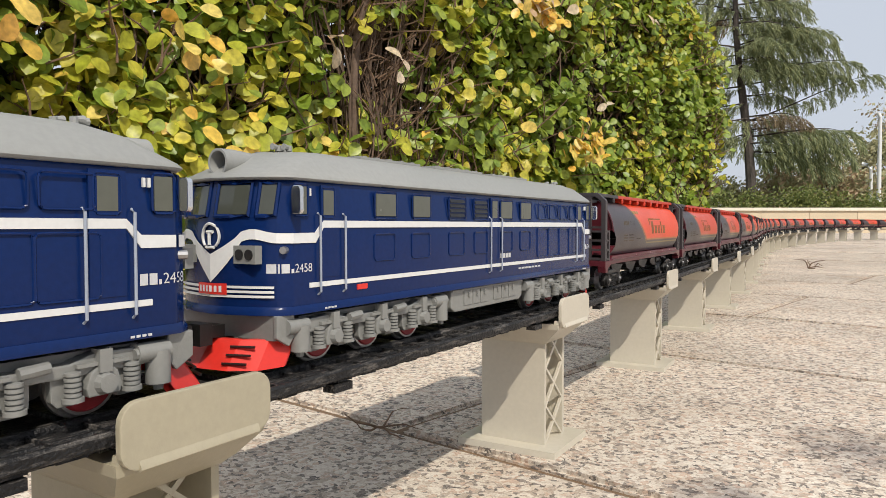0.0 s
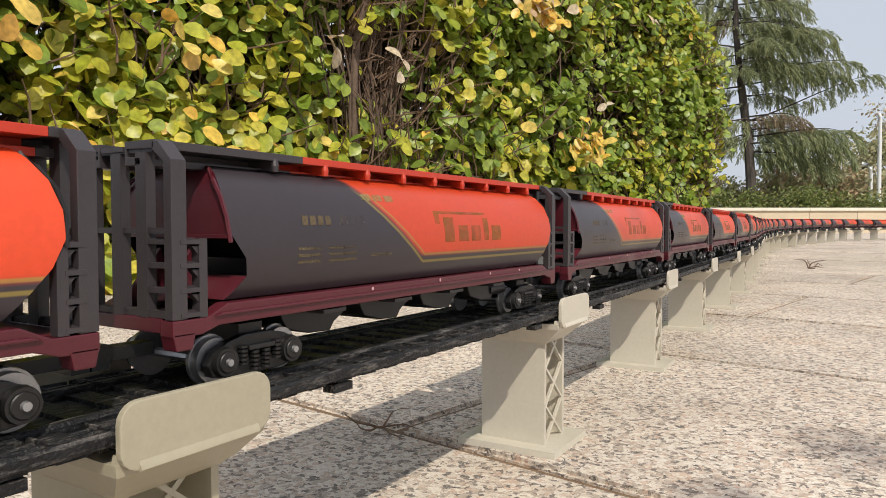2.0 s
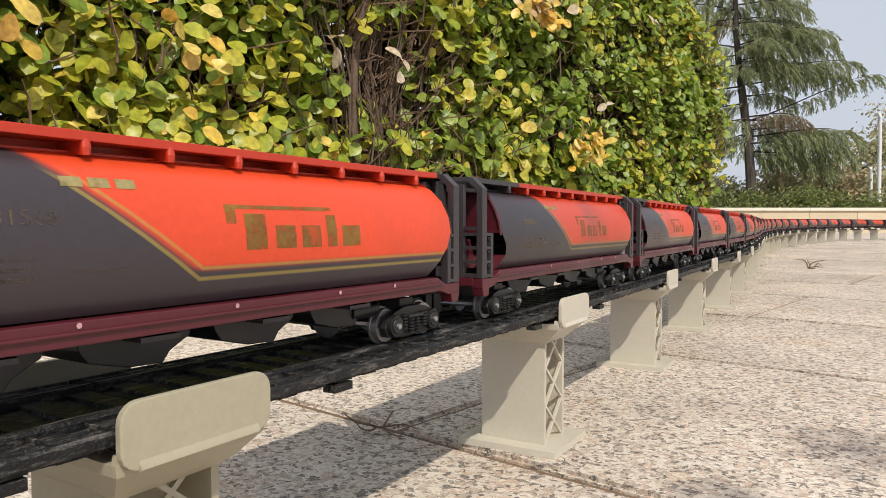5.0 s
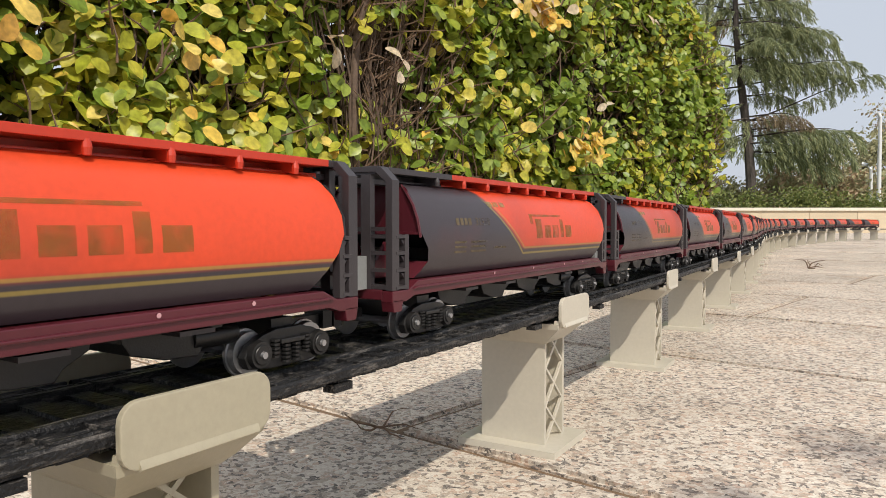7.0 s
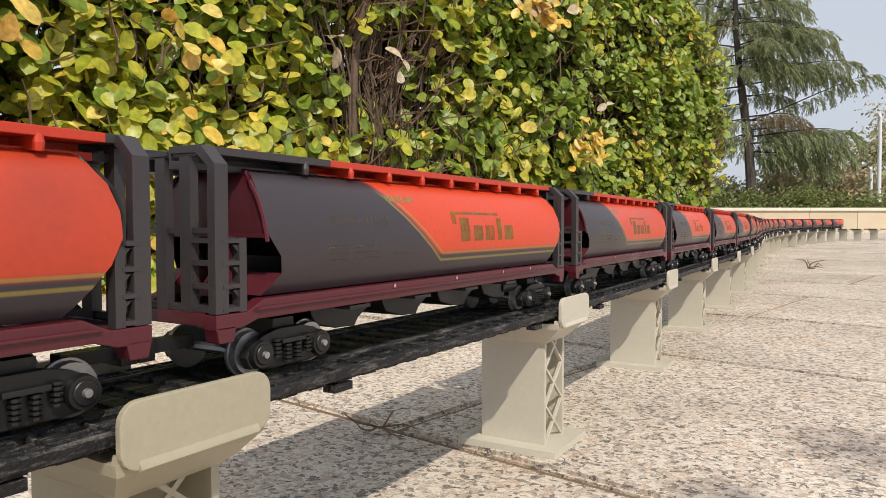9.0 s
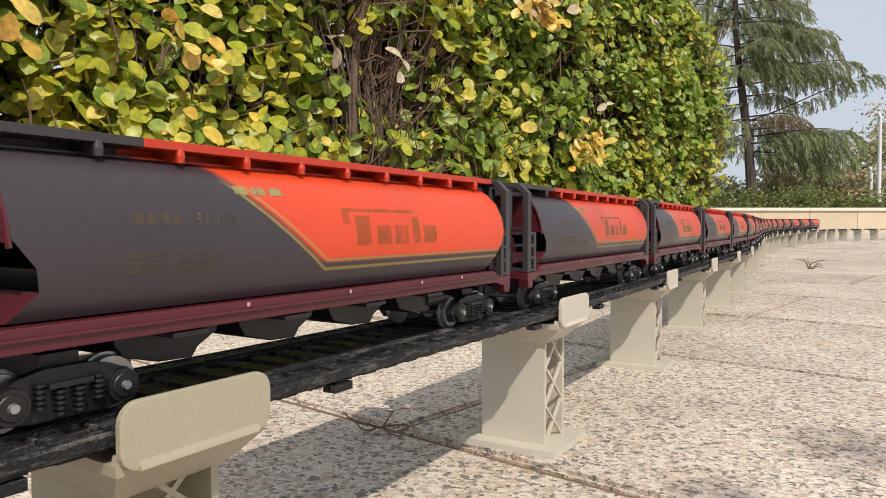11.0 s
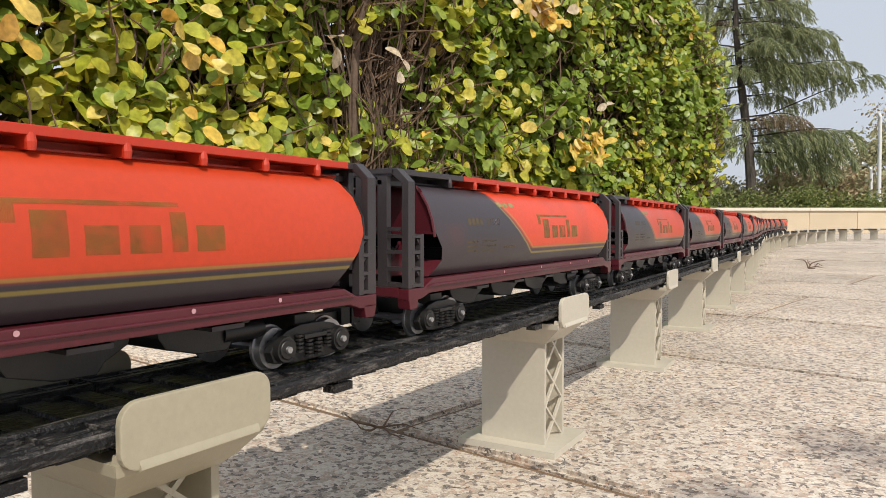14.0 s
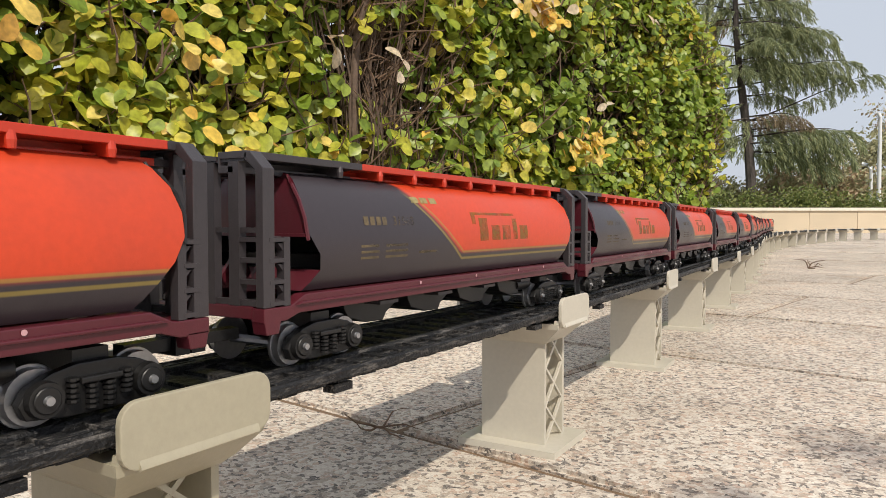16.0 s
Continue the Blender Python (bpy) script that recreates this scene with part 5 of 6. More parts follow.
def loco_plan(grow=0.0, back=0.0):
    h = LOCO_LONG / 2
    front = [(x + (grow if x > 0.1 else grow * x / 0.1), -h + y + back) for x, y in NOSE]
    half = front + [(x, -y) for x, y in front[::-1]]
    return half + [(-x, y) for x, y in half[::-1] if abs(x) > 1e-9]


def cab_half_width(y):
    """Half the width of the body at a place along it; the cab corners are rounded."""
    return float(np.interp(LOCO_LONG / 2 - abs(y), [b for a, b in NOSE], [a for a, b in NOSE]))


def layer_solid(bm, levels):
    """Skins a stack of plan outlines: (outline, z)."""
    rings = [[bm.verts.new((x, y, z)) for x, y in ring] for ring, z in levels]
    n = len(rings[0])
    for r0, r1 in zip(rings, rings[1:]):
        for i in range(n):
            bm.faces.new((r0[i], r0[(i + 1) % n], r1[(i + 1) % n], r1[i]))
    bm.faces.new(rings[0][::-1])
    bm.faces.new(rings[-1])
    bmesh.ops.recalc_face_normals(bm, faces=bm.faces)


def nose_strip(bm, z0, z1, out, x_from=-0.187, x_to=0.187, end=-1, shape=None, tilt=None, n=28):
    """A band laid round a cab front between two heights; shape(x) shifts it up or down."""
    h = LOCO_LONG / 2
    xs = sorted({x_from + (x_to - x_from) * k / n for k in range(n + 1)})
    rows = []
    for x in xs:
        y = float(np.interp(abs(x), [a for a, b in NOSE], [b for a, b in NOSE])) - h - out
        dz = shape(x) if shape else (0, 0)
        ox = out * (1 if x > 0.12 else -1 if x < -0.12 else 0)
        rows.append([bm.verts.new((x + ox, -end * y * 1.0 if end > 0 else y, z)) for z in (z0 + dz[0], z1 + dz[1])])
    for a, b in zip(rows, rows[1:]):
        bm.faces.new((a[0], b[0], b[1], a[1]) if end < 0 else (b[0], a[0], a[1], b[1]))


def build_loco():
    loco = tagged(new("diesel_locomotive"), "navy blue toy diesel locomotive with white stripes and grey roof", "toy locomotive", "locomotives of the train")
    h = LOCO_LONG / 2
    W = 0.187
    bm = bmesh.new()
    layer_solid(bm, [(loco_plan(), 0.150), (loco_plan(), 0.30), (loco_plan(-0.002, 0.0), 0.372), (loco_plan(-0.010, 0.018), 0.462)])
    part("body", bm, M["blue"], loco, "glossy navy blue body shell", bevel=0.004, smooth=True)
    bm = bmesh.new()
    layer_solid(bm, [(loco_plan(0.006, -0.004), 0.138), (loco_plan(0.006, -0.004), 0.150), (loco_plan(0.002, 0.0), 0.158)])
    part("footboard", bm, M["blue"], loco, "blue lower sill step", smooth=True)
    # roof: eave, shoulder, flat crown
    bm = bmesh.new()
    layer_solid(bm, [(loco_plan(-0.002, 0.004), 0.460), (loco_plan(0.004, 0.0), 0.466), (loco_plan(-0.002, 0.010), 0.476), (loco_plan(-0.045, 0.10), 0.524), (loco_plan(-0.085, 0.15), 0.542), (loco_plan(-0.13, 0.22), 0.550)])
    part("roof", bm, M["roof"], loco, "matt grey roof", bevel=0.003, smooth=True)
    for a, b, w in ((-0.62, -0.30, 0.07), (-0.22, 0.12, 0.08), (0.22, 0.55, 0.07)):
        bm = bmesh.new()
        box(bm, -w, w, a, b, 0.546, 0.556)
        for k in range(5):
            y = a + (b - a) * (k + 0.5) / 5
            box(bm, -w * 0.9, w * 0.9, y - 0.008, y + 0.008, 0.555, 0.560)
        part("roof_hatch", bm, M["roof"], loco, bevel=0.002)
    for a in (0.098,):
        bm = bmesh.new()
        prism(bm, [(0.110, 0.527), (0.150, 0.505), (0.152, 0.508), (0.112, 0.530)], "y", a, a + 0.052)
        part("roof_vent", bm, M["roof"], loco)
    for e in (-1, 1):
        bm = bmesh.new()  # headlamp on the roof edge
        s = 1 if e < 0 else -1
        segs = 18
        ro, ri = 0.034, 0.028
        def ringat(r, y, dz=0):
            return [bm.verts.new((r * math.cos(2 * math.pi * k / segs), e * y, 0.506 + dz + r * math.sin(2 * math.pi * k / segs))) for k in range(segs)]
        rr = [ringat(ri * 0.7, h - 0.10), ringat(ri, h - 0.022), ringat(ro, h - 0.022), ringat(ro, h - 0.07), ringat(ro * 0.8, h - 0.16)]
        for r0, r1 in zip(rr, rr[1:]):
            for k in range(segs):
                bm.faces.new((r0[k], r0[(k + 1) % segs], r1[(k + 1) % segs], r1[k]))
        bm.faces.new(rr[0])
        bm.faces.new(rr[-1])
        bmesh.ops.recalc_face_normals(bm, faces=bm.faces)
        head = part("headlight", bm, M["roof"], loco, "grey round roof headlight housing", smooth=True)
        bm = bmesh.new()
        tube(bm, [(0, e * (h - 0.075), 0.506), (0, e * (h - 0.070), 0.506)], 0.024, 16)
        part("lens", bm, M["black"], head)
        bm = bmesh.new()  # horns
        for x, y in ((0.035, 0.19), (0.055, 0.21), (0.02, 0.23)):
            tube(bm, [(x, e * (h - y), 0.545), (x, e * (h - y), 0.560)], 0.008, 8)
            tube(bm, [(x, e * (h - y + 0.0), 0.556), (x, e * (h - y + 0.02), 0.556)], [0.005, 0.009], 8)
        part("horn", bm, M["roof"], loco, smooth=True)
        # windscreens on the cab front
        for x0, x1, name in ((-0.164, -0.124, "windscreen"), (-0.105, -0.014, "windscreen"), (0.014, 0.105, "windscreen"), (0.124, 0.164, "windscreen")):
            bm = bmesh.new()
            nose_strip(bm, 0.378, 0.448, 0.0015, x0, x1, e, n=6)
            for v in bm.verts:
                v.co.y -= e * max(0, v.co.z - 0.372) * 0.20
            bmesh.ops.recalc_face_normals(bm, faces=bm.faces)
            p = part(name, bm, M["windscreen"], loco, "dark cab windscreen")
            bm = bmesh.new()
            def at(x, z):
                y = float(np.interp(abs(x), [a for a, b in NOSE], [b for a, b in NOSE])) - h - 0.002
                return Vector((x, -e * y if e > 0 else y, z)) - Vector((0, e * max(0, z - 0.372) * 0.20, 0))
            loop = [at(x0, 0.374), at((x0 + x1) / 2, 0.373), at(x1, 0.374), at(x1, 0.452), at((x0 + x1) / 2, 0.453), at(x0, 0.452), at(x0, 0.374)]
            tube(bm, loop, 0.0055, 6)
            part("window_frame", bm, M["blue"], p, smooth=True)
        # swooping white band and lower bands
        def swoop(x):
            a = abs(x)
            low = -0.070 * max(0, 1 - a / 0.085) ** 0.8
            hump = 0.010 * math.exp(-((a - 0.115) / 0.03) ** 2)
            return (low * 1.35 + hump, low * 0.72 + hump)
        bm = bmesh.new()
        nose_strip(bm, 0.309, 0.333, 0.003, -0.19, 0.19, e, swoop, n=60)
        part("white_band", bm, M["white"], loco, "white swooping nose band")
        bm = bmesh.new()
        for z in (0.180, 0.191, 0.202):
            nose_strip(bm, z, z + 0.006, 0.004, -0.160, 0.160, e, n=24)
        part("nose_stripes", bm, M["white"], loco, "thin white nose stripes")
        bm = bmesh.new()
        nose_strip(bm, 0.186, 0.213, 0.006, -0.050, 0.050, e, n=8)
        pl = part("number_board", bm, M["red"], loco, "red number board")
        bm = bmesh.new()
        for k in range(6):
            nose_strip(bm, 0.192, 0.207, 0.0075, -0.042 + 0.014 * k, -0.034 + 0.014 * k, e, n=1)
        part("digit_bar", bm, M["white"], pl)
        # emblem: ring with an upright inside
        bm = bmesh.new()
        def face(x, z):
            y = float(np.interp(abs(x), [a for a, b in NOSE], [b for a, b in NOSE])) - h - 0.005
            return Vector((x, -e * y if e > 0 else y, z))
        tube(bm, [face(0.029 * math.cos(a), 0.326 + 0.030 * math.sin(a)) for a in [radians(-50 + 280 * k / 16) for k in range(17)]], 0.0036, 5)
        tube(bm, [face(0, 0.305), face(0, 0.334)], 0.0042, 5)
        tube(bm, [face(-0.014, 0.299), face(0.014, 0.299)], 0.0042, 5)
        tube(bm, [face(-0.010, 0.336), face(0.010, 0.336)], 0.0046, 5)
        part("emblem", bm, M["white"], loco, "white round emblem")
        # twin lamps and markers
        for x in (-0.105, 0.105):
            bm = bmesh.new()
            y0 = h - 0.030
            box(bm, x - 0.036, x + 0.036, min(e * y0, e * (y0 + 0.022)), max(e * y0, e * (y0 + 0.022)), 0.261, 0.304)
            lampbox = part("lamp_box", bm, M["grey"], loco, "grey twin lamp box", bevel=0.004)
            bm = bmesh.new()
            for o in (-0.016, 0.016):
                tube(bm, [(x + o, e * (y0 + 0.020), 0.2825), (x + o, e * (y0 + 0.0245), 0.2825)], 0.013, 14)
            part("lens", bm, M["black"], lampbox)
        for x in (-0.172, 0.172):
            bm = bmesh.new()
            y0 = h - 0.068
            tube(bm, [(x * 0.97, e * (y0 - 0.02), 0.293), (x * 1.06, e * (y0 + 0.012), 0.293)], [0.010, 0.009], 8)
            part("marker_lamp", bm, M["steel"], loco, smooth=True)
        # grey skirt and red cowcatcher
        bm = bmesh.new()
        ys = sorted((e * (h - 0.04), e * (h - 0.098)))
        for sx in (-1, 1):
            x0, x1 = sorted((sx * 0.165, sx * 0.178))
            prism(bm, [(ys[0], 0.138), (ys[1], 0.138), (ys[1] if e < 0 else ys[1], 0.085), (e * (h - 0.08), 0.062), (ys[0], 0.085)], "x", x0, x1)
        box(bm, -0.165, 0.165, *sorted((e * (h - 0.045), e * (h - 0.060))), 0.078, 0.138)
        part("skirt", bm, M["grey"], loco, "grey buffer skirt", bevel=0.003)
        bm = bmesh.new()
        plan = [(0.0, 0.0), (0.09, 0.012), (0.150, 0.05), (0.168, 0.12)]
        outl = [(x, e * (h + 0.012 - y)) for x, y in plan]
        outl = [(-x, y) for x, y in outl[:0:-1]] + outl
        top = [bm.verts.new((x * 0.95, y - e * 0.012, 0.080)) for x, y in outl]
        low = [bm.verts.new((x, y + e * 0.036, 0.014)) for x, y in outl]
        top2 = [bm.verts.new((x * 0.90, y - e * 0.026, 0.080)) for x, y in outl]
        low2 = [bm.verts.new((x * 0.94, y + e * 0.020, 0.014)) for x, y in outl]
        for k in range(len(outl) - 1):
            for a, b in ((top, low), (low, low2), (low2, top2), (top2, top)):
                bm.faces.new((a[k], a[k + 1], b[k + 1], b[k]))
        bmesh.ops.recalc_face_normals(bm, faces=bm.faces)
        cow = part("cowcatcher", bm, M["red"], loco, "bright red slotted cowcatcher")
        bm = bmesh.new()
        for sx in (-1, 1):
            for z in (0.030, 0.048, 0.066):
                xa, xb = sorted((sx * 0.085, sx * 0.135))
                ya = e * (h + 0.0095 - 0.010)
                k = (0.080 - z) * 0.75
                tube(bm, [(sx * 0.075, e * (h - 0.002 + k), z), (sx * 0.132, e * (h - 0.024 + k), z)], 0.0034, 5)
        part("slot", bm, M["black"], cow)
        bm = bmesh.new()
        box(bm, -0.022, 0.022, *sorted((e * (h - 0.02), e * (h + 0.045))), 0.082, 0.112)
        box(bm, -0.038, 0.038, *sorted((e * (h + 0.030), e * (h + 0.066))), 0.070, 0.122)
        part("coupler", bm, M["black"], loco, bevel=0.005)
    # sides
    for sx in (-1, 1):
        X = sx * W

        def side(y0, y1, z0, z1, mat, name, label="", proud=0.0022, parent=None):
            b = bmesh.new()
            x0, x1 = sorted((X - sx * 0.004, X + sx * proud))
            box(b, x0, x1, y0, y1, z0, z1)
            return part(name, b, mat, parent or loco, label)

        side(-h + 0.192, h - 0.192, 0.346, 0.364, M["white"], "side_stripe", "upper white stripe")
        side(-h + 0.140, h - 0.140, 0.199, 0.211, M["white"], "side_stripe", "lower white stripe")
        for e in (-1, 1):
            b = bmesh.new()
            y0, y1 = e * (h - 0.086), e * (h - 0.162)
            x0, x1 = sorted((X - sx * 0.003, X + sx * 0.0024))
            prism(b, [(y0, 0.309), (y1, 0.309), (e * (h - 0.192), 0.346), (e * (h - 0.192), 0.364), (y1, 0.334), (y0, 0.333)], "x", x0, x1)
            part("side_stripe", b, M["white"], loco, "stepped white stripe")
        # windows in the upper row: plain panes and louvres
        def window(y0, y1, z0, z1, kind):
            p = side(y0, y1, z0, z1, M["pane"] if kind == "pane" else M["blue"], "window" if kind == "pane" else "louvre", "dull grey side window" if kind == "pane" else "blue louvred panel", proud=0.0024 if kind == "pane" else -0.001)
            b = bmesh.new()
            loop = [(X + sx * 0.0008, y, z) for y, z in rounded(y1 - y0 + 0.012, z1 - z0 + 0.012, 0.010, (y0 + y1) / 2, (z0 + z1) / 2, 3)]
            tube(b, loop + loop[:1], 0.0026, 5)
            part("window_frame", b, M["blue"], p, smooth=True)
            if kind == "louvre":
                for k in range(4):
                    z = z0 + (z1 - z0) * (k + 0.5) / 4
                    b = bmesh.new()
                    prism(b, [(X - sx * 0.001, z - 0.005), (X + sx * 0.004, z - 0.005), (X - sx * 0.001, z + 0.005)], "y", y0 + 0.004, y1 - 0.004)
                    part("slat", b, M["black"], p)

        def panel(y0, y1, z0, z1):
            b = bmesh.new()
            loop = [(X + sx * 0.0008, y, z) for y, z in rounded(y1 - y0, z1 - z0, 0.010, (y0 + y1) / 2, (z0 + z1) / 2, 3)]
            tube(b, loop + loop[:1], 0.0026, 5)
            part("panel_frame", b, M["blue"], loco, "raised rounded panel edge", smooth=True)

        o = -h  # measured from the front tip
        for a, b, kind in ((0.192, 0.230, "pane"), (0.410, 0.502, "pane"), (0.596, 0.686, "pane"), (0.805, 0.908, "louvre"), (0.973, 1.069, "louvre"), (1.106, 1.145, "pane"), (1.177, 1.269, "pane"), (1.350, 1.441, "pane"), (1.972, 2.012, "pane")):
            window(o + a, o + b, 0.378, 0.440, kind)
        for a, b in ((0.402, 0.500), (0.586, 0.686), (0.801, 0.903), (0.972, 1.071), (1.176, 1.274), (1.343, 1.440)):
            panel(o + a, o + b, 0.254, 0.328)
        for a in (1.517, 1.636, 1.756, 1.872):
            panel(o + a, o + a + 0.098, 0.380, 0.442)
            panel(o + a - 0.008, o + a + 0.106, 0.222, 0.338)
        for a, b in ((0.172, 0.268), (1.083, 1.170), (1.945, 2.040)):  # doors between bright handrails
            side(o + a + 0.012, o + b - 0.012, 0.222, 0.452, M["blue"], "cab_door", "blue cab door", 0.0014)
            for y in (a, b):
                b2 = bmesh.new()
                xx = X + sx * 0.010
                tube(b2, [(X, o + y, 0.180), (xx, o + y, 0.186), (xx, o + y, 0.376), (X, o + y, 0.382)], 0.0030, 6)
                part("handrail", b2, M["rail_paint"], loco, "thin bright handrail", smooth=True)
        # cab side window with a folded mirror
        for e in (-1, 1):
            a, b = sorted((e * (h - 0.092), e * (h - 0.132)))
            p = side(a, b, 0.380, 0.446, M["pane"], "cab_window", "cab side window", 0.001)
            b2 = bmesh.new()
            loop = [(X + sx * 0.001, y, z) for y, z in rounded(b - a + 0.01, 0.076, 0.010, (a + b) / 2, 0.413, 3)]
            tube(b2, loop + loop[:1], 0.0032, 5)
            part("window_frame", b2, M["blue"], p, smooth=True)
            b2 = bmesh.new()
            ym = e * (h - 0.078)
            prism(b2, rounded(0.030, 0.068, 0.010, X + sx * 0.022, 0.412), "y", ym - 0.006, ym + 0.006)
            part("mirror", b2, M["chrome"], loco, "chrome cab mirror", bevel=0.002)
        # print bars: numbers, depot marks
        for e in (-1, 1):
            start = sx * (-h + 0.040) if e * sx < 0 else sx * (h - 0.166)
            for k, w in enumerate((0.017, 0.017, 0.006)):
                b2 = bmesh.new()
                for q in range(2):
                    y0, y1 = (start + sx * (k * 0.0205 + w * p) for p in (q / 2, q / 2 + 0.5))
                    ends = [(sx * (cab_half_width(y) + 0.0016), y) for y in (y0, y1)]
                    b2.faces.new([b2.verts.new((x, y, z)) for (x, y), z in ((ends[0], 0.238), (ends[1], 0.238), (ends[1], 0.260 if k < 2 else 0.248), (ends[0], 0.260 if k < 2 else 0.248))])
                part("print_bar", b2, M["soft_white"], loco, "white number bar")
            b2 = flat_text("2458", 0.0, start + sx * 0.050, 0.239, 0.030, sx)
            for v in b2.verts:
                v.co.x = sx * (cab_half_width(v.co.y) + 0.0016)
            part("running_number", b2, M["soft_white"], loco, "white running number")
            for k in range(4):
                y = e * (h - 0.19) + k * 0.012
                side(y, y + 0.008, 0.142, 0.1465, M["soft_white"], "print_bar", "", 0.0075)
        for k in range(4):
            side(o + 1.172 + k * 0.023, o + 1.189 + k * 0.023, 0.230, 0.247, M["soft_white"], "print_bar", "white lettering bar", 0.0014)
        for k in range(7):
            side(o + 1.33 + k * 0.031, o + 1.353 + k * 0.031, 0.180, 0.1865, M["soft_white"], "print_bar", "", 0.0014)
        side(o + 0.325, o + 0.368, 0.180, 0.194, M["red"], "sign", "small red plate", 0.003)
        side(o + 0.1445, o + 0.1485, 0.424, 0.442, M["white"], "end_mark", "white end numeral", 0.0012)
        for y in (LOCO_LONG - 0.156, LOCO_LONG - 0.145):
            side(o + y, o + y + 0.005, 0.424, 0.442, M["white"], "end_mark", "white end numeral", 0.0012)
        # fuel tank between the bogies
        b = bmesh.new()
        x0, x1 = sorted((sx * 0.10, sx * 0.176))
        prism(b, [(o + 0.835, 0.137), (o + 1.385, 0.137), (o + 1.385, 0.075), (o + 1.36, 0.060), (o + 0.86, 0.060), (o + 0.835, 0.075)], "x", x0, x1)
        tank = part("fuel_tank", b, M["grey"], loco, "grey ribbed fuel tank", bevel=0.004)
        for a, c in ((0.918, 0.975), (0.981, 1.030), (1.036, 1.089), (1.139, 1.196), (1.203, 1.255), (1.262, 1.322)):
            b = bmesh.new()
            x0, x1 = sorted((sx * 0.174, sx * 0.179))
            box(b, x0, x1, o + a, o + c, 0.078, 0.126)
            door = part("locker_door", b, M["grey"], tank, bevel=0.003)
            b = bmesh.new()
            x0, x1 = sorted((sx * 0.178, sx * 0.184))
            for z in (0.108, 0.114, 0.120):
                box(b, x0, x1, o + (a + c) / 2 - 0.006, o + (a + c) / 2 + 0.006, z - 0.002, z + 0.002)
            part("handle", b, M["grey"], door)
        b = bmesh.new()
        box(b, *sorted((sx * 0.174, sx * 0.181)), o + 0.838, o + 1.382, 0.128, 0.134)
        part("trim", b, M["grey"], tank)
    # bogies
    coil = {}
    for yc in (-0.665, 0.665):
        bm = bmesh.new()
        for sx in (-1, 1):
            x0, x1 = sorted((sx * 0.146, sx * 0.176))
            prism(bm, [(-0.355, 0.085), (-0.345, 0.118), (-0.20, 0.124), (-0.15, 0.110), (0.15, 0.110), (0.20, 0.124), (0.345, 0.118), (0.355, 0.092), (0.30, 0.086), (-0.30, 0.086)], "x", x0, x1)
        box(bm, -0.146, 0.146, -0.30, 0.30, 0.085, 0.125)
        bogie = part("bogie", bm, M["grey"], loco, "grey six-wheel bogie frame", at=(0, yc, 0), bevel=0.004)
        for wy in (-0.208, 0.0, 0.208):
            for sx in (-1, 1):
                bm = bmesh.new()
                x0, x1 = sorted((sx * 0.164, sx * 0.186))
                prism(bm, [(wy - 0.030, 0.046), (wy + 0.030, 0.046), (wy + 0.034, 0.062), (wy + 0.026, 0.088), (wy + 0.014, 0.098), (wy - 0.014, 0.098), (wy - 0.026, 0.088), (wy - 0.034, 0.062)], "x", x0, x1)
                disc(bm, wy, 0.068, sx * 0.184, sx * 0.200, 0.022, 0.017, 12)
                box(bm, *sorted((sx * 0.164, sx * 0.192)), wy - 0.012, wy + 0.012, 0.088, 0.130)
                part("axle_box", bm, M["grey"], bogie, bevel=0.003)
                bm = bmesh.new()  # hanger plate behind the springs
                prism(bm, [(wy - 0.088, 0.100), (wy - 0.086, 0.046), (wy - 0.076, 0.034), (wy - 0.036, 0.034), (wy - 0.032, 0.074), (wy + 0.032, 0.074), (wy + 0.036, 0.034), (wy + 0.076, 0.034), (wy + 0.086, 0.046), (wy + 0.088, 0.100)], "x", *sorted((sx * 0.148, sx * 0.166)))
                part("hanger_plate", bm, M["grey"], bogie, bevel=0.003)
                bm = bmesh.new()  # brake rod and cylinder over the frame
                tube(bm, [(sx * 0.180, wy + 0.062, 0.108), (sx * 0.180, wy + 0.112, 0.112)], 0.011, 8)
                box(bm, *sorted((sx * 0.176, sx * 0.186)), wy - 0.050, wy + 0.050, 0.101, 0.108)
                part("brake_rod", bm, M["grey"], bogie, smooth=True)
                for a in (-0.056, 0.056):
                    m = here(sx * 0.180, wy + a, 0.048)
                    if "spring" not in coil:
                        bm = bmesh.new()
                        lathe = [(-0.004, 0.019), (0.004, 0.019)]
                        for k in range(5):
                            z = 0.009 + 0.009 * k
                            lathe += [(z - 0.0042, 0.0095), (z - 0.0026, 0.0145), (z + 0.0026, 0.0145), (z + 0.0042, 0.0095)]
                        tube(bm, [(0, 0, z) for z, r in lathe], [r for z, r in lathe], 10)
                        coil["spring"] = part("spring", bm, M["grey"], bogie, "grey coil spring", smooth=True)
                        coil["spring"].matrix_basis = m
                    else:
                        share(coil["spring"], bogie, m)
            bm = bmesh.new()
            for sx in (-1, 1):
                disc(bm, 0, 0, sx * 0.098, sx * 0.106, 0.072, 0.070, 28)
                disc(bm, 0, 0, sx * 0.106, sx * 0.126, 0.064, 0.062, 28)
            tube(bm, [(-0.13, 0, 0), (0.13, 0, 0)], 0.014, 8)
            ws = part("wheelset", bm, M["tyre"], bogie, "steel-tyred wheelset", at=(0, wy, 0.064), smooth=True)
            for sx in (-1, 1):
                bm = bmesh.new()
                disc(bm, 0, 0, sx * 0.1262, sx * 0.130, 0.0565, 0.053, 28)
                part("wheel_centre", bm, M["wheelred"], ws, "dark red wheel centre", smooth=True)
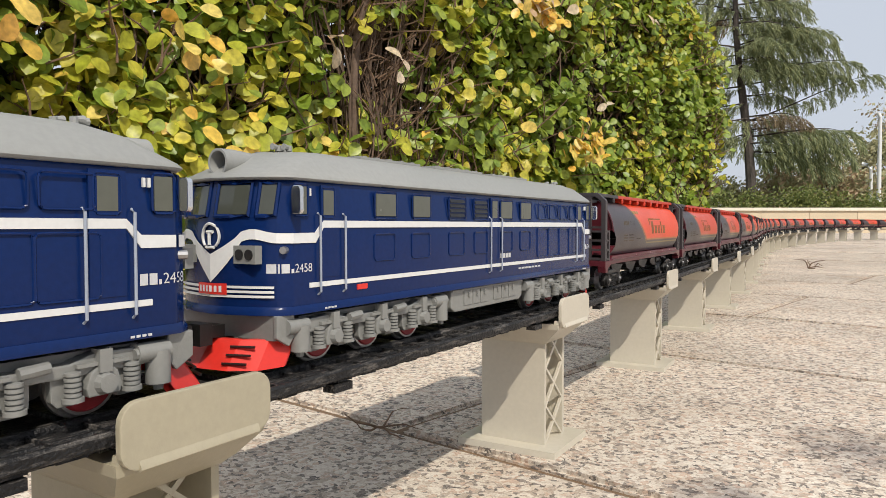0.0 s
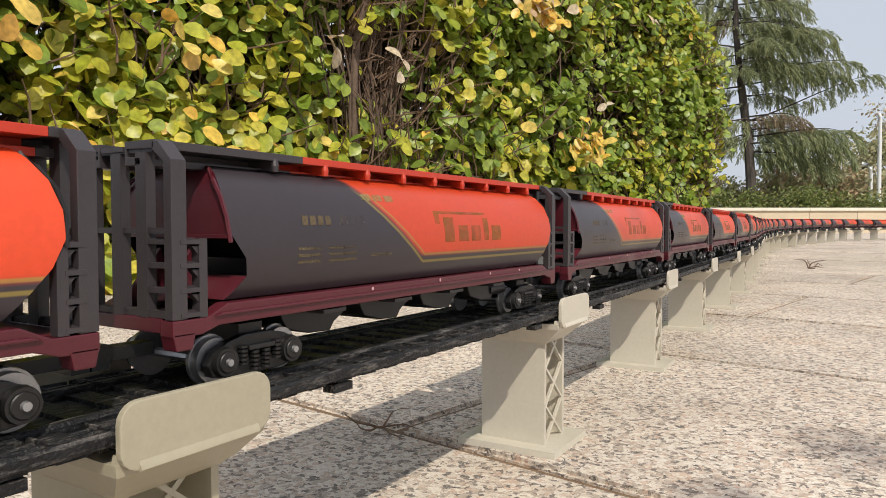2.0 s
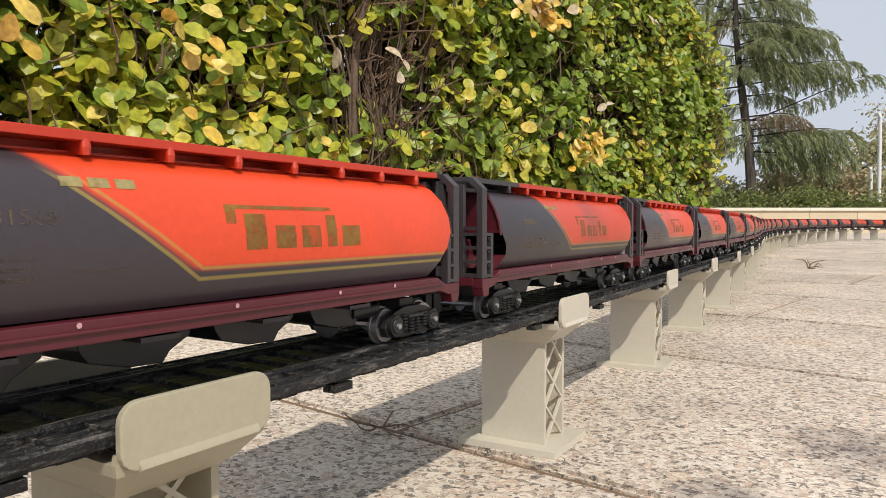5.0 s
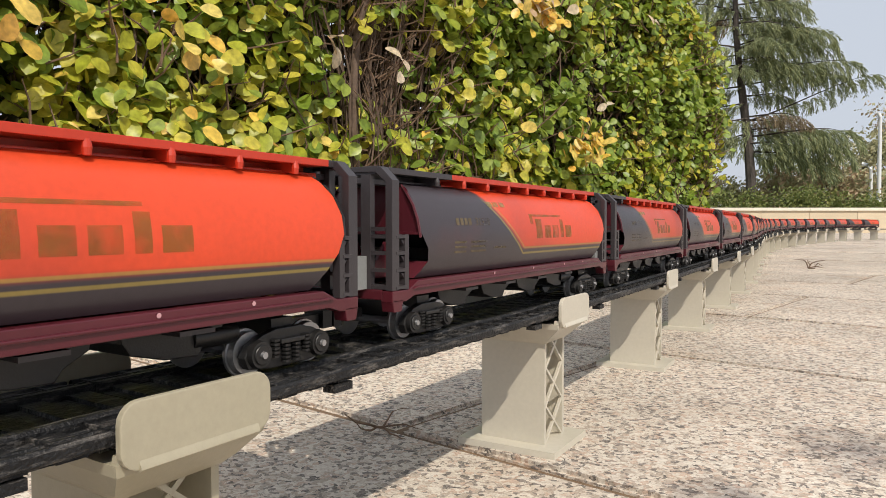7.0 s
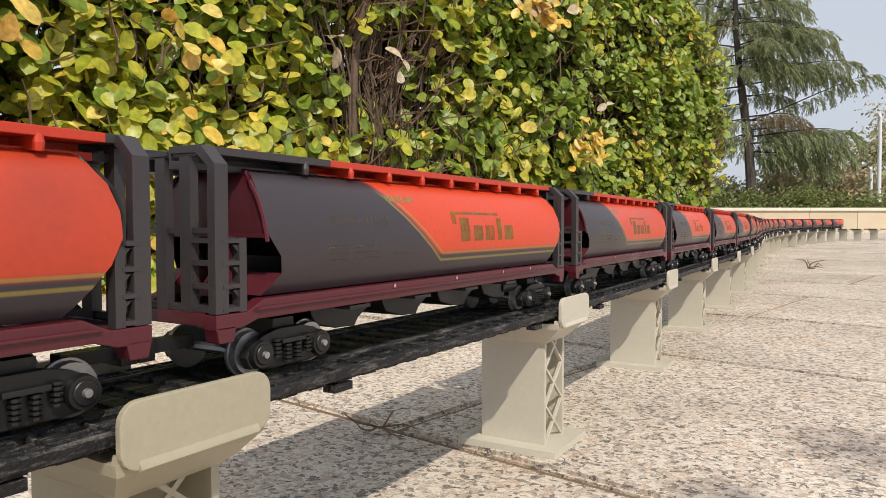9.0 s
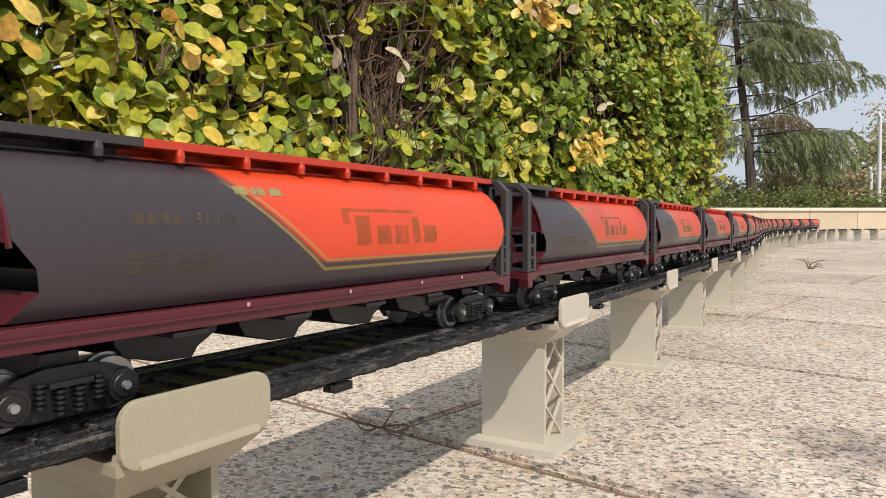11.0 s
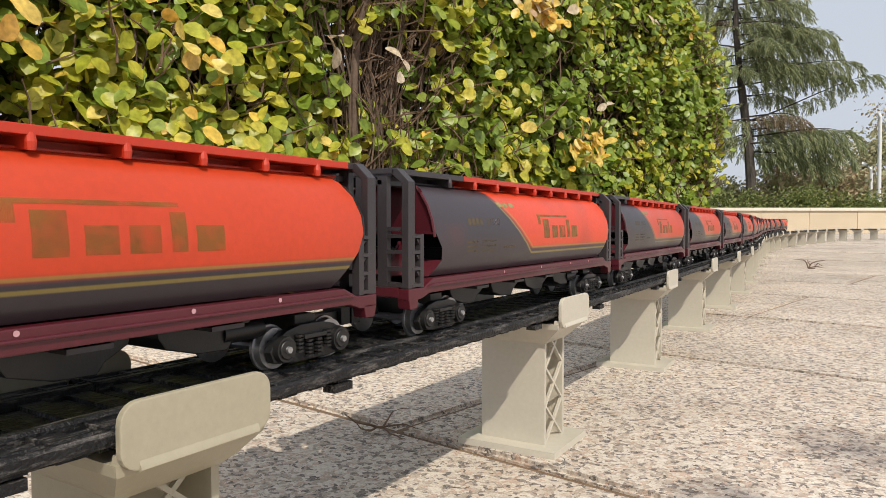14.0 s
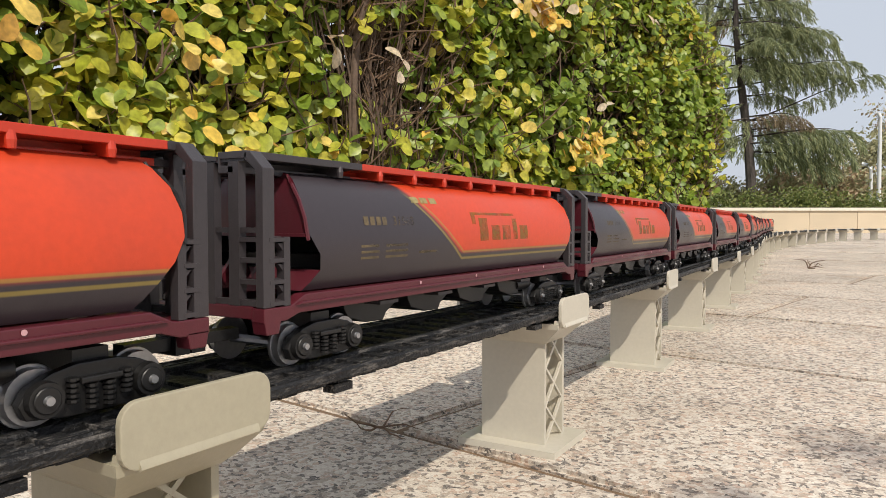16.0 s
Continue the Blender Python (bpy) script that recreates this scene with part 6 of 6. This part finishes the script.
        for sx in (-1, 1):
            for a in (-0.325, 0.325):
                bm = bmesh.new()
                tube(bm, [(sx * 0.174, a, 0.045), (sx * 0.174, a, 0.110)], 0.024, 12)
                tube(bm, [(sx * 0.174, a, 0.032), (sx * 0.174, a, 0.046)], 0.010, 8)
                tube(bm, [(sx * 0.174, a - 0.05, 0.108), (sx * 0.174, a + 0.02, 0.108)], 0.020, 10)
                part("sand_box", bm, M["grey"], bogie, smooth=True)
    return loco


HOPPERS = 29
FRONT_OF_FIRST = 3.49  # arc of the first hopper's front end at the start
TRAIN = []  # thing, arc of its middle at the start, half the distance between its pivots


def build_train():
    loco = build_loco()
    mid = FRONT_OF_FIRST - 0.17 - LOCO_LONG / 2
    TRAIN.append((loco, mid, 0.665))
    lead = copy_thing(loco, Matrix.Identity(4))
    TRAIN.append((lead, mid - 2.372, 0.665))
    car = build_hopper()
    boxed = (0, 2, 3, 6, 7, 8)
    for k in range(HOPPERS):
        c = car if k == 1 else copy_thing(car, Matrix.Identity(4))
        if k in boxed:
            build_gear_box(c)
        TRAIN.append((c, FRONT_OF_FIRST + CAR_LONG / 2 + k * CAR_PITCH, 0.705))


def turning(thing, s0, radius):
    """Wheelsets roll while their thing passes close to the lens."""
    first, last = max(0.0, (s0 - 5.0) / SPEED), min(SECONDS, (s0 + 1.2) / SPEED)
    if last <= first:
        return
    a, b = math.ceil(first * FPS), math.floor(last * FPS)
    for ob in thing.children_recursive:
        if ob.name.startswith("wheelset"):
            home = ob.location.copy()
            rows = []
            for k in sorted({0, *range(a, b + 1), round(SECONDS * FPS)}):
                turn = SPEED * (min(b, max(a, k)) - a) / FPS / radius
                rows.append((k / FPS, Matrix.Translation(home) @ Matrix.Rotation(turn, 4, "X")))
            walk(ob, rows)


# small lead or lag of the whole train against its mean pace, at each half second
LAG = (0.010, 0.035, 0.006, 0.036, 0.014, 0.044, 0.018, 0.058, 0.007, 0.028, 0.028, 0.027, 0.026, 0.025, 0.055, 0.006, 0.035, -0.002, -0.006,
       -0.002, 0.002, 0.004, 0.004, 0.004, 0.008, -0.004, 0.016, -0.023, 0.010, -0.042, -0.006, -0.037, 0.002)


def motions():
    for thing, s0, pivot in TRAIN:
        turning(thing, s0, 0.064 if thing.name.startswith("diesel") else 0.052)
        rows = []
        for k in range(33):
            t = 0.5 * k
            s = s0 - SPEED * t + LAG[k]
            xa, ya, za, _ = on_line(s - pivot)
            xb, yb, zb, _ = on_line(s + pivot)
            yaw = math.degrees(math.atan2(-(xb - xa), yb - ya))
            tilt = math.degrees(math.atan2(zb - za, 2 * pivot))
            rows.append((t, here((xa + xb) / 2, (ya + yb) / 2, (za + zb) / 2 + RAIL + 0.003, tilt, 0, yaw)))
        walk(thing, rows)


build_ground()
build_wall()
build_hedge()
build_far_planting()
build_street_lamp((1.23, 168.0, 2.5), 20.6, 0.8)
build_street_lamp((-0.2, 170.0, 2.5), 10.2, 1.7)
build_track()
build_piers()
build_train()
build_twig((-2.0, 2.60, 0.0), 5, 0.24, "small dry forked twig lying on the paving")
build_twig((-1.15, 17.0, 0.03), 8, 0.65, "dry branching twig lying on the paving")
build_paving()
motions()
